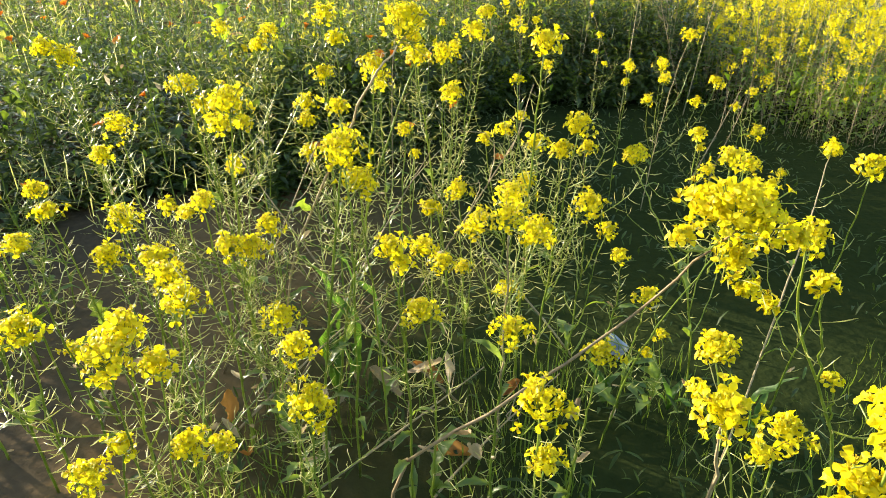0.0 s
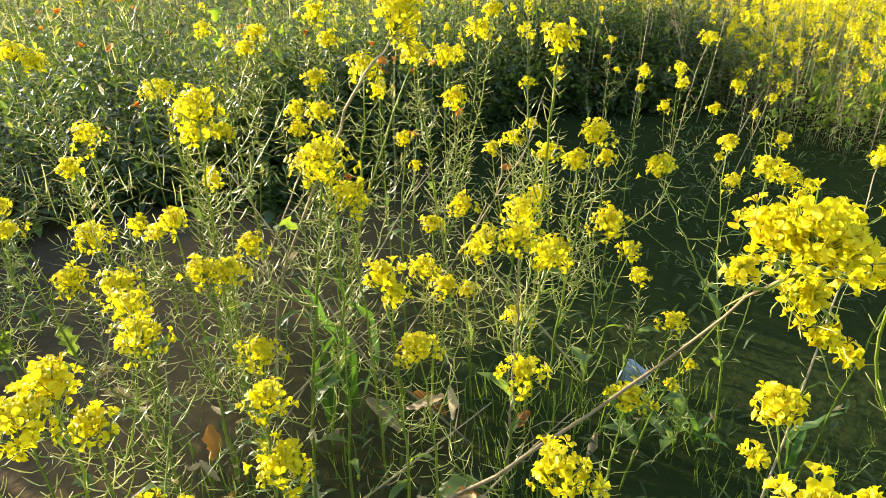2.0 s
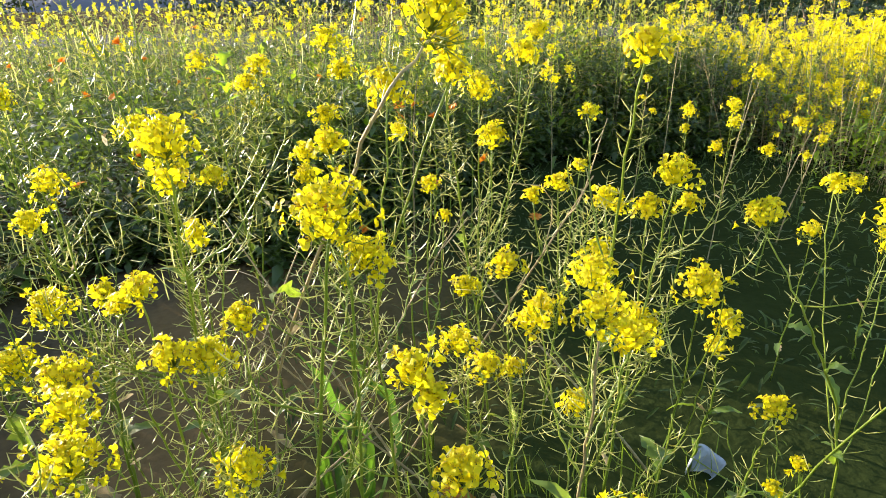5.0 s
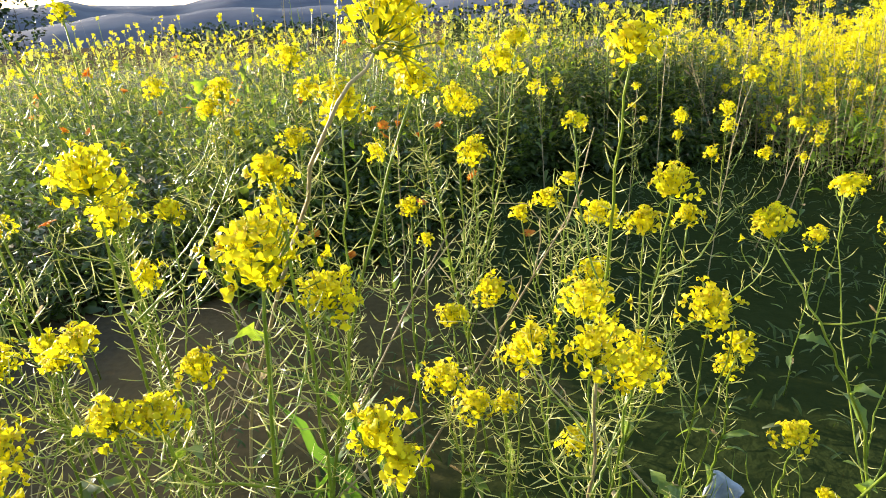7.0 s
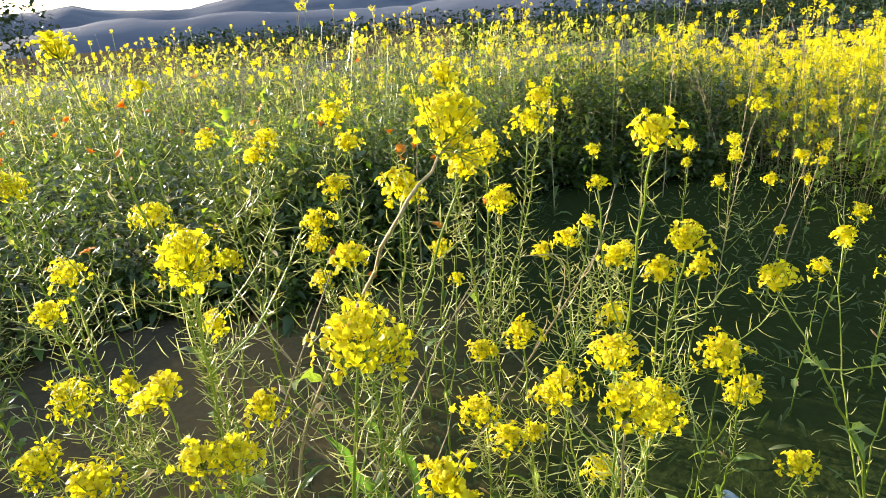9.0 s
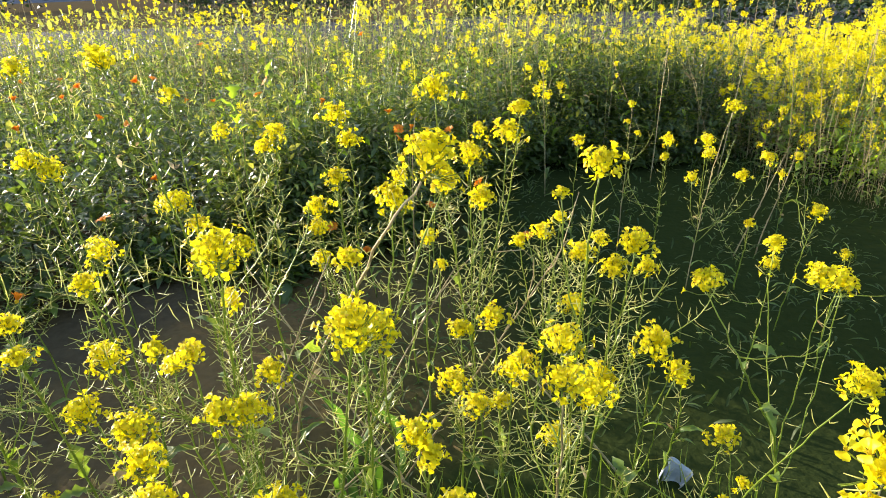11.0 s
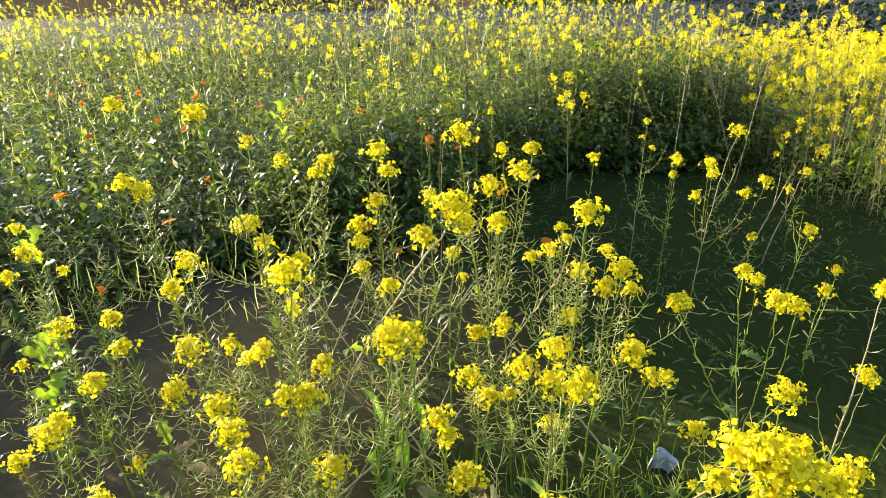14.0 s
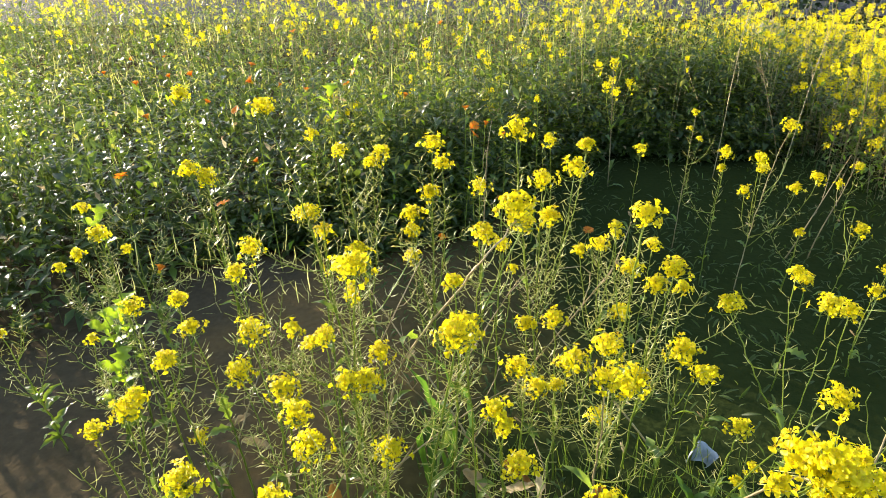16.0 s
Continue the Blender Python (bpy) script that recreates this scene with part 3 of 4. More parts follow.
mustard((-.09, .60), [(.238, .460, .698, .036), (.220, .478, .694, .026), (.258, .472, .690, .026), (.290, .470, .672, .013), (.245, .478, .650, .020), (.196, .468, .672, .010), (.255, .458, .634, .010), (.278, .464, .614, .009)], straw=True, thick=1.0, via=((-.055, .56, .30), (.041, .537, .415), (.18, .575, .50), (.245, .55, .60)), fork=.98, twigs=0, leaves=1, pods_from=.97, label="leaning mustard plant with long straw-coloured stem and large yellow head")
mustard((.37, .50), [(.257, .481, .546, .022), (.245, .475, .505, .008)], twigs=0, leaves=1, via=((.335, .492, .22), (.302, .489, .40)), pods=.3, thick=.8, fork=.8)
mustard((.47, .52), [(.317, .490, .66, .017), (.335, .480, .62, .010), (.40, .515, .485, .007)], twigs=1, leaves=2, via=((.455, .515, .20), (.429, .515, .38), (.398, .517, .46), (.345, .513, .56)), pods=.4, fork=.8)
mustard((.31, .53), [(.191, .329, .608, .022)], straw=True, twigs=0, leaves=1, via=((.26, .45, .30), (.218, .368, .50)), pods=.15, pods_from=.7)
mustard((.33, .45), [(.302, .42, .503, .020), (.27, .40, .50, .010)], twigs=1, leaves=2, pods=.4, thick=.8, fork=.7)
mustard((.40, .97), [(.392, .934, .25, .013), (.375, .95, .20, .009)], twigs=2, leaves=8, flowers=14, pods=.5, thick=.6)
mustard((.30, .28), [(.208, .215, .700, .024), (.232, .225, .672, .018), (.207, .225, .650, .016)], twigs=0, leaves=1, pods=.3, thick=.8)
mustard((-.29, .56), [(-.27, .50, .41, .020), (-.24, .51, .40, .014)], twigs=3, leaves=5, dry=2)
mustard((-.38, .50), [(-.348, .45, .42, .020), (-.32, .47, .44, .015)], twigs=3, leaves=4, dry=2)
mustard((.56, .86), [(.54, .75, .63, .022)], twigs=1, leaves=1, pods=.3, thick=.8)
mustard((.11, .52), [(.09, .455, .504, .029), (.10, .455, .435, .018)], twigs=1, leaves=4)
mustard((.07, .66), [(.08, .61, .478, .024)], twigs=1, leaves=4)
mustard((-.16, .58), [(-.141, .52, .447, .029)], twigs=2, leaves=5)
mustard((-.36, .56), [(-.298, .453, .557, .031), (-.30, .49, .565, .022), (-.27, .48, .53, .018)], twigs=2, leaves=4)
mustard((-.02, .74), [(-.027, .686, .457, .025)], twigs=1, leaves=4, dry=2)
mustard((-.24, .80), [(-.228, .742, .412, .026)], twigs=3, leaves=5, dry=3)
mustard((-.21, .68), [(-.154, .541, .506, .020)], twigs=2, leaves=5)
mustard((-.34, .72), [(-.316, .65, .497, .030), (-.36, .72, .49, .026)], twigs=4, leaves=4, dry=3)
mustard((-.47, .86), [(-.525, .875, .440, .030), (-.41, .79, .478, .030)], twigs=5, leaves=4, dry=3)
mustard((-.28, .88), [(-.275, .81, .488, .028), (-.30, .79, .50, .022), (-.272, .897, .483, .022)], twigs=6, leaves=4, dry=3)
mustard((-.36, .90), [(-.353, .85, .542, .022), (-.38, .86, .52, .016)], twigs=6, leaves=3, dry=3)
mustard((-.48, .60), [(-.446, .55, .52, .028)], twigs=2, leaves=0)
mustard((.37, 1.20), [(.365, 1.15, .295, .020)], twigs=0, leaves=5)
mustard((.36, 1.01), [(.37, .975, .305, .024)], twigs=0, leaves=5)
mustard((.19, .70), [(.20, .65, .417, .023)], twigs=1, leaves=5)
mustard((-.95, 1.20), [(-.93, 1.13, .58, .024)], twigs=3)
mustard((-.80, 1.06), [(-.79, .99, .49, .026), (-.715, 1.03, .49, .020)], twigs=3)
mustard((-.62, 1.0), [(-.635, .929, .492, .024)], twigs=4)
mustard((-.66, .93), [(-.65, .86, .465, .025)], twigs=3)
mustard((-.70, .82), [(-.665, .748, .448, .028), (-.645, .76, .47, .018)], twigs=3)
mustard((-.84, .90), [(-.82, .84, .31, .024)], twigs=1)
mustard((-1.14, 1.36), [(-1.12, 1.28, .45, .022), (-1.20, 1.30, .40, .020)], twigs=8, leaves=24, flowers=14, leaf=.95)
mustard((-1.00, 1.13), [(-.985, 1.09, .34, .016)], twigs=8, leaves=24, flowers=10, leaf=.95)
mustard((-1.25, 1.52), [(-1.22, 1.46, .50, .022)], twigs=8, leaves=24, flowers=14, leaf=.95)
mustard((-1.02, 1.42), [(-1.06, 1.38, .42, .014)], twigs=8, leaves=22, flowers=8, leaf=.95)
mustard((-1.16, 1.10), [(-1.18, 1.06, .36, .014)], twigs=4, leaves=22, flowers=8, leaf=.95)
mustard((-.67, 1.0), [(-.683, .95, .21, .018)], twigs=0)

# ---- mustard a few steps further on ----
mustard((.70, 2.05), [(.735, 1.96, .612, .027), (.62, 1.82, .555, .022), (.76, 1.775, .517, .024), (.81, 2.01, .40, .026), (.66, 1.90, .50, .020), (.60, 1.84, .45, .020)], twigs=2, straw=True, flowers=15, thick=.65, pods=.3)
mustard((.59, 2.08), [(.584, 2.012, .513, .026), (.575, 2.0, .47, .014)], twigs=2, flowers=15, thick=.65, pods=.3)
mustard((.86, 2.06), [(.854, 2.014, .25, .018)], twigs=1, flowers=12)
mustard((.86, 1.78), [(.875, 1.714, .389, .028)], twigs=2, flowers=15, thick=.65, pods=.3)
mustard((.64, 1.48), [(.632, 1.427, .379, .024)], twigs=2, flowers=15, thick=.65, pods=.3)
mustard((.86, 1.56), [(.834, 1.499, .319, .024), (.999, 1.76, .25, .020)], twigs=2, flowers=15, thick=.65, pods=.3)
mustard((1.22, 2.55), [(1.22, 2.486, .324, .026), (1.10, 2.35, .30, .018)], twigs=2, flowers=15, thick=.65, pods=.3)
mustard((.33, 2.10), [(.334, 2.062, .507, .024)], twigs=1, flowers=15, thick=.65, pods=.3)
mustard((.31, 1.66), [(.313, 1.617, .373, .024)], twigs=1, flowers=15, thick=.65, pods=.3)
mustard((.02, 1.90), [(.032, 1.82, .602, .026)], twigs=2, flowers=15, thick=.65, pods=.3)
mustard((.56, 2.40), [(.563, 2.355, .560, .012), (.555, 2.36, .50, .009), (.60, 2.40, .45, .012)], twigs=2, straw=True, flowers=15, thick=.65, pods=.3)
mustard((.0, 2.45), [(.0, 2.369, .60, .014)], twigs=2, flowers=12)
mustard((-.14, 1.56), [(-.147, 1.49, .573, .028)], twigs=4, flowers=14)

# ---- the wider mustard field ----


def far_head(bag, p, radius, r, count, scale=1.0):
    """Open flowers of one distant head."""
    u = (np.arange(count) + 0.5) / count
    el = np.radians(-35 + 110 * u) + r.normal(0, 0.15, count)
    az = np.arange(count) * 2.4 + r.normal(0, 0.3, count)
    q = np.stack([np.cos(el) * np.cos(az), np.cos(el) * np.sin(az), np.sin(el) * 0.8], 1) * radius * r.uniform(0.45, 1.25, (count, 1))
    q[:, 2] -= radius * 1.2 * (r.random(count) < 0.2)
    bag.many(KITE_V, KITE_F, poses(p[0] + q[:, 0], p[1] + q[:, 1], p[2] + q[:, 2], az + 1.57, -(1.45 - el) * 0.7, scale * r.uniform(0.85, 1.2, count), r.uniform(0, 6, count)), 0)


def field_plant(seed):
    """A mustard plant for the middle distance, its base at the origin."""
    r = np.random.default_rng(seed)
    root = new("mustard_plant")
    tagged(root, "mustard plant with yellow heads standing in the field", "wildflower", "field mustard plants")
    h = r.uniform(0.48, 0.72)
    stem, pods = Bag(), Bag()
    tops = [np.array((r.normal() * 0.06, r.normal() * 0.06, h))]
    main = bezier((0, 0, 0), (r.normal() * 0.03, r.normal() * 0.03, h * 0.4), tops[0] * (0.8, 0.8, 0.7), tops[0], 10)
    stem.tube(main, np.linspace(0.003, 0.0012, 10), 5)
    child("stem", stem.mesh("stem", [STEM if r.random() < 0.6 else STRAW]), root)
    paths = [main]
    for k in range(r.integers(3, 6)):
        s0 = main[r.integers(3, 7)]
        az = k * 2.4 + r.normal() * 0.4
        tip = np.array((s0[0] + math.cos(az) * r.uniform(0.05, 0.13), s0[1] + math.sin(az) * r.uniform(0.05, 0.13), h * r.uniform(0.72, 1.0)))
        path = bezier(s0, s0 + (tip - s0) * (0.6, 0.6, 0.3), tip - (0, 0, 0.05), tip, 8)
        b = Bag(); b.tube(path, np.linspace(0.0017, 0.001, 8), 4)
        child("branch", b.mesh("branch", [STEM]), root)
        paths.append(path)
        tops.append(tip)
    for path in paths:
        pods_on(pods, path, 0.45, 0.94, r, 0.010, 1.2)
    tagged(child("seed_spray", pods.mesh("seed_spray", [POD]), root), kind="stuff")
    for p in tops:
        b = Bag(); far_head(b, (0, 0, 0), r.uniform(0.019, 0.030), r, 24)
        child("flower_head", b.mesh("flower_head", [PETAL]), root, Matrix.Translation(p))
    for k in range(4):
        m = Matrix.Translation(main[r.integers(0, 5)]) @ Matrix.Rotation(r.uniform(0, 6.28), 4, "Z") @ Matrix.Rotation(r.uniform(0, 0.8), 4, "X") @ Matrix.Scale(r.uniform(0.06, 0.12), 4)
        child("leaf", LEAVES[r.integers(4)], root, m)
    return root


def meadow(x, y):
    """How thickly the mustard stands: dense to the right and far off, thin in the near hollow."""
    edge = 2.85 + 0.18 * math.sin(x * 3.1) + max(0.0, 1.75 - x) * 2.0
    if x < -1.0:
        edge = 5.5 + 0.2 * math.sin(3 * x)
    return y - edge


pl = np.random.default_rng(21)
templates = [field_plant(300 + k) for k in range(6)]
spots = []
while len(spots) < 105:
    x, y = pl.uniform(-2.5, 4.2), pl.uniform(2.2, 6.5)
    if meadow(x, y) > 0.0 and (x > 1.6 or pl.random() < (0.3 if x > 0.2 else 0.1)) and abs(x - 0.15) < 0.75 * y + 0.4 and all((x - a) ** 2 + (y - b) ** 2 > 0.012 for a, b in spots):
        spots.append((x, y))
while len(spots) < 118:
    x, y = pl.uniform(-2.8, 0.9), pl.uniform(2.4, 6.0)
    if y > 2.9 + 0.5 * x and all((x - a) ** 2 + (y - b) ** 2 > 0.03 for a, b in spots):
        spots.append((x, y))
for k, (x, y) in enumerate(spots):
    m = Matrix.Translation((x, y, ground_z(x, y))) @ Matrix.Rotation(pl.uniform(0, 6.28), 4, "Z")
    s = pl.uniform(0.8, 1.15)
    t = templates[k % 6]
    if k < 6:
        t.matrix_basis = m @ Matrix.Scale(s, 4)
    else:
        ob = copy_thing(t, m)
        ob.scale = (s, s, s)


def field_stuff():
    """The mustard beyond that nobody could count."""
    r = np.random.default_rng(77)
    heads, green = Bag(), Bag()
    pv, pf = blade([(0, 0.0016, 0), (0.5, 0.0014, 0), (1, 0.0006, 0)], fold=0.8)
    lv, lf = blade([(0, 0.10, 0), (0.5, 0.22, 0.10), (1, 0.04, 0)], fold=0.3)

    def stalk(x, y, z, size, leaves, dry):
        far_head(heads, (x, y, z), size, r, 26 if y < 5 else 18, 0.72 if y < 5 else 0.85)
        if r.random() < 0.45:
            far_head(heads, (x + r.normal() * 0.03, y + r.normal() * 0.03, z - r.uniform(0.03, 0.09)), size * 0.7, r, 12, 0.7)
        green.many(pv, pf, poses(np.array([x]), np.array([y]), np.array([z]), r.uniform(0, 6.28, 1), np.array([-1.57 + r.normal() * 0.12]), np.array([z])), 3 if dry else 0)
        k = 9
        green.many(pv, pf, poses(np.full(k, x), np.full(k, y), z * r.uniform(0.45, 0.97, k), r.uniform(0, 6.28, k), r.uniform(0.3, 1.0, k), r.uniform(0.03, 0.06, k)), 2)
        k = 4 if dry else 1
        green.many(pv, pf, poses(x + r.normal(0, 0.03, k), y + r.normal(0, 0.03, k), np.zeros(k), r.uniform(0, 6.28, k), 1.57 + r.normal(0, 0.35, k), z * r.uniform(0.6, 1.05, k)), 3)
        k = leaves
        green.many(lv, lf, poses(x + r.normal(0, 0.03, k), y + r.normal(0, 0.03, k), r.uniform(0.03, 0.8, k) * z, r.uniform(0, 6.28, k), r.uniform(-0.6, 0.9, k), r.uniform(0.02, 0.045, k)), 1)

    n = 0
    while n < 1050:
        y = 2.75 + 4.1 * r.random() ** 1.1
        x = r.uniform(1.25, 0.85 * y + 0.6)
        if meadow(x, y) < 0 or x < 1.42 + 0.15 * math.sin(2 * y):
            continue
        n += 1
        stalk(x, y, r.uniform(0.20, 0.58) if r.random() < 0.965 else r.uniform(0.68, 0.92), r.uniform(0.015, 0.028), 9, r.random() < 0.75)
    n = 0
    while n < 330:
        y = 3.2 + 4.6 * r.random()
        x = r.uniform(-0.8 * y - 0.5, 1.65)
        if y < 3.1 + 0.3 * max(0.0, x) + 0.4 * noise.noise((x * 2, y * 2, 11)) or noise.noise((x * 1.4, y * 1.4, 3)) < -0.35 or (x < -0.15 * y and r.random() < 0.5):
            continue
        n += 1
        stalk(x, y, r.uniform(0.52, 0.84) if r.random() < 0.78 else r.uniform(0.80, 1.02), r.uniform(0.008, 0.017) if r.random() < 0.6 else r.uniform(0.016, 0.027), 4, r.random() < 0.4)
    for k in range(110):
        y = 5.4 + 4.2 * r.random()
        stalk(r.uniform(-0.75 * y, 0.25 * y), y, r.uniform(0.70, 1.04), r.uniform(0.009, 0.024), 10, r.random() < 0.4)
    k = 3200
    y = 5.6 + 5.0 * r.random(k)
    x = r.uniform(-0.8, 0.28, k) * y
    # these far leaves all use the paler herb colour with sunlight painted in
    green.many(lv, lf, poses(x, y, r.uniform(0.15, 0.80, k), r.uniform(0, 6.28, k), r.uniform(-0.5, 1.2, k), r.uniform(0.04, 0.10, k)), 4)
    k = 1300
    y = 3.15 + 0.7 * r.random(k)
    x = 1.75 + r.random(k) * 1.9
    green.many(lv, lf, poses(x, y, r.uniform(0.02, 0.30, k), r.uniform(0, 6.28, k), r.uniform(-0.5, 1.1, k), r.uniform(0.03, 0.065, k)), 1)
    k = 1500
    y = 3.6 + 3.0 * r.random(k)
    x = 1.5 + r.random(k) * (0.9 * y - 1.0)
    green.many(lv, lf, poses(x, y, r.uniform(0.05, 0.42, k), r.uniform(0, 6.28, k), r.uniform(-0.5, 0.9, k), r.uniform(0.03, 0.07, k)), 1)
    tagged(new("mustard_field", heads.mesh("mustard_field", [PETAL])), "dense yellow mustard in flower across the field", "wildflowers", kind="stuff")
    tagged(new("field_greenery", green.mesh("field_greenery", [STEM, LEAF, POD, STRAW, HERB_SUNLIT])), "green and straw-coloured stems and leaves of the mustard field", "plants", kind="stuff")


field_stuff()


def surroundings():
    """The same field beside and behind the camera: unseen, added to block light."""
    r = np.random.default_rng(58)
    heads, green = Bag(), Bag()
    pv, pf = blade([(0, 0.0016, 0), (0.5, 0.0014, 0), (1, 0.0006, 0)], fold=0.8)
    lv, lf = blade([(0, 0.10, 0), (0.5, 0.22, 0.10), (1, 0.04, 0)], fold=0.3)
    n = 0
    while n < 1700:
        x, y = r.uniform(-5, 6), r.uniform(-5, 3)
        aside = 0.85 * max(y, 0) + 1.1
        if y > -0.9 and -aside - 0.1 < x < aside:
            continue
        n += 1
        # lower on the left, so the low sun is blocked only near the ground
        z = r.uniform(0.4, 0.75) if x > 0 or y < -0.9 else r.uniform(0.30, 0.56)
        far_head(heads, (x, y, z), 0.026, r, 7, 1.3)
        green.many(pv, pf, poses(np.array([x]), np.array([y]), np.array([z]), r.uniform(0, 6.28, 1), np.array([-1.57]), np.array([z])))
        k = 9
        green.many(lv, lf, poses(x + r.normal(0, 0.05, k), y + r.normal(0, 0.05, k), r.uniform(0.03, 0.8, k) * z, r.uniform(0, 6.28, k), r.uniform(-0.6, 0.9, k), r.uniform(0.06, 0.13, k)), 1)
    tagged(new("mustard_field", heads.mesh("mustard_field", [PETAL])), "unseen yellow mustard around the viewer, added to block light", "wildflowers", kind="stuff")
    tagged(new("field_greenery", green.mesh("field_greenery", [STEM, LEAF])), "unseen green stems and leaves of the surrounding mustard", "plants", kind="stuff")


surroundings()


# ---- leafy herbs, marigolds and grass below the mustard ----
def herb_edge(x):
    """How far off the tall leafy herbs begin."""
    if x < -1.3:
        return max(1.2, 1.85 + (x + 1.3) * 2.6)
    if x < -0.6:
        return 1.85 + 0.12 * math.sin(5 * x)
    if x < 0.1:
        return 1.85 + (x + 0.6) * 1.5 + 0.10 * math.sin(7 * x)
    return 2.95 + 0.25 * min(1.0, (x - 0.1) * 2.5) + 0.20 * (x - 0.1) + 0.10 * math.sin(4 * x)


def herb_height(x, y):
    """Height of the leafy carpet: low in the near hollow, knee-high beyond its edge."""
    t = min(1.0, max(0.0, (y - herb_edge(x)) / 0.85))
    t = t * t * (3 - 2 * t)
    back = 0.10 * min(1.0, max(0.0, (y - 4.0) / 2.0)) if x < 0 else 0.0
    crest = math.exp(-((x - 0.35) / 1.1) ** 2) * min(1.0, max(0.0, (y - 3.3) / 1.2))
    return 0.045 + (0.47 + 0.13 * crest + back + 0.10 * noise.noise((x * 1.3, y * 1.3, 2)) + 0.08 * noise.noise((x * 4, y * 4, 5))) * t


def herbs():
    """Leafy stems standing close together, and a low creeping cover in the hollow."""
    r = np.random.default_rng(91)
    bag = Bag()
    lv, lf = blade([(0, 0.05, 0), (0.45, 0.21, 0.10), (1, 0.03, 0.0)], fold=0.35)
    pv, pf = blade([(0, 0.0035, 0), (0.5, 0.003, 0), (1, 0.002, 0)], fold=0.9)
    n = 26000
    y = 0.3 + 9.0 * r.random(n) ** 1.35
    x = r.uniform(-1, 1, n) * (0.85 * y + 0.6) - 0.25 * (y < 2.0)
    brink = slice(0, 4200)
    x[brink] = r.uniform(-1.3, 1.7, 4200)
    y[brink] = np.array([herb_edge(a) for a in x[brink]]) + 0.25 + 1.0 * r.random(4200)
    full = np.array([herb_height(a, b) for a, b in zip(x, y)])
    clump = np.array([noise.noise((a * 2.1, b * 2.1, 0)) + 0.6 * noise.noise((a * 7, b * 7, 4)) for a, b in zip(x, y)])
    keep = (full > 0.12) & (clump > -0.5) & ((r.random(n) < 0.45) | (y > 1.3) & (y < 4.6))
    keep &= (x < 0.9) | (y < 5.5)
    keep &= (x > -1.05) | (y > 1.9) | (r.random(n) < 0.4)
    x, y, full, clump = x[keep], y[keep], full[keep], clump[keep]
    k = len(x)
    high = full * r.uniform(0.55, 1.15, k) * (1 + 0.5 * clump)
    lean, turn = r.normal(0, 0.22, k), r.uniform(0, 6.28, k)
    few = r.random(k) < 0.3
    bag.many(pv, pf, poses(x, y, np.zeros(k), turn, 1.57 + lean, high)[few], 0)
    dx, dy = -np.sin(turn) * -np.sin(lean), np.cos(turn) * -np.sin(lean)
    big = np.where(r.random(k) < 0.15, 1.5, 1.0) * np.where(y > 4.5, 1.2, 1.0)
    for q in range(9):
        u = (0.08 + 0.92 * (q + r.random(k)) / 9)
        sz = r.uniform(0.022, 0.070, k) * big * (1.15 - 0.45 * u)
        mats = poses(x + dx * high * u, y + dy * high * u, high * u, q * 2.4 + turn + r.normal(0, 0.4, k), r.uniform(-0.8, 1.1, k), sz, r.normal(0, 0.6, k))
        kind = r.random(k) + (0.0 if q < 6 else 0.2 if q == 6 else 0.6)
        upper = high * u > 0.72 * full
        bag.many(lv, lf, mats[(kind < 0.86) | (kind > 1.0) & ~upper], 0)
        bag.many(lv, lf, mats[(kind >= 0.86) & (kind < 0.95)], 2)
        bag.many(lv, lf, mats[(kind >= 0.95) & (kind < 0.965)], 3)
        bag.many(lv, lf, mats[(kind >= 0.965) & (kind < 0.985) & (sz < 0.05)], 4)
        # upper leaves get the lighter copy, so the carpet's top looks sunlit
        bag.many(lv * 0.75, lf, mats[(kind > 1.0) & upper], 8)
    k = 260
    y = r.uniform(4.3, 6.4, k)
    x = r.uniform(-0.75, 0.36, k) * y
    bag.many(pv, pf, poses(x, y, np.full(k, 0.3), r.uniform(0, 6.28, k), 1.57 + r.normal(0, 0.4, k), r.uniform(0.25, 0.5, k)), 5)
    k = 2600
    y = 1.3 + 5.2 * r.random(k)
    x = r.uniform(-0.85, 0.35, k) * y
    h = np.array([herb_height(a, b) for a, b in zip(x, y)])
    far = (h > 0.3) | (x < -0.55) & (y < 1.9)
    x, y, h, k = x[far], y[far], np.maximum(h[far], 0.3), int(far.sum())
    tv, tf = blade([(0, 0.010, 0), (0.5, 0.018, 0.10), (1, 0.004, 0.34)], fold=0.6)
    bag.many(tv, tf, poses(x, y, h * r.uniform(0.75, 1.2, k), r.uniform(0, 6.28, k), r.uniform(-0.3, 1.3, k), r.uniform(0.03, 0.09, k)), 7)
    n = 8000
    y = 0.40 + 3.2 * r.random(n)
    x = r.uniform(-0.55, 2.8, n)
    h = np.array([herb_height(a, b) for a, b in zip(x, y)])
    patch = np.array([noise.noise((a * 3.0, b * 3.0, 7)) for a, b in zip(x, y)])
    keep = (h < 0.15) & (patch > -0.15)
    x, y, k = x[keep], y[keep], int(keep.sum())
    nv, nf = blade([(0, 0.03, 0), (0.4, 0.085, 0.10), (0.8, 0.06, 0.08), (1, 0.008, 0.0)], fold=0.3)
    # low cover in the leaf colour darkened for the hollow's shade
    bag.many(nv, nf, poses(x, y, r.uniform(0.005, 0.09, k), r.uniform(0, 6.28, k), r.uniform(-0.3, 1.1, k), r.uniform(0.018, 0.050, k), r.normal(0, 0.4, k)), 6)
    lit = r.random(k) < 0.05
    bag.many(nv, nf, poses(x, y, r.uniform(0.05, 0.14, k), r.uniform(0, 6.28, k), r.uniform(-0.2, 1.0, k), r.uniform(0.015, 0.035, k))[lit], 2)
    # sunlit grass patch: its sunlight is put into the lime leaf colour
    k = 900
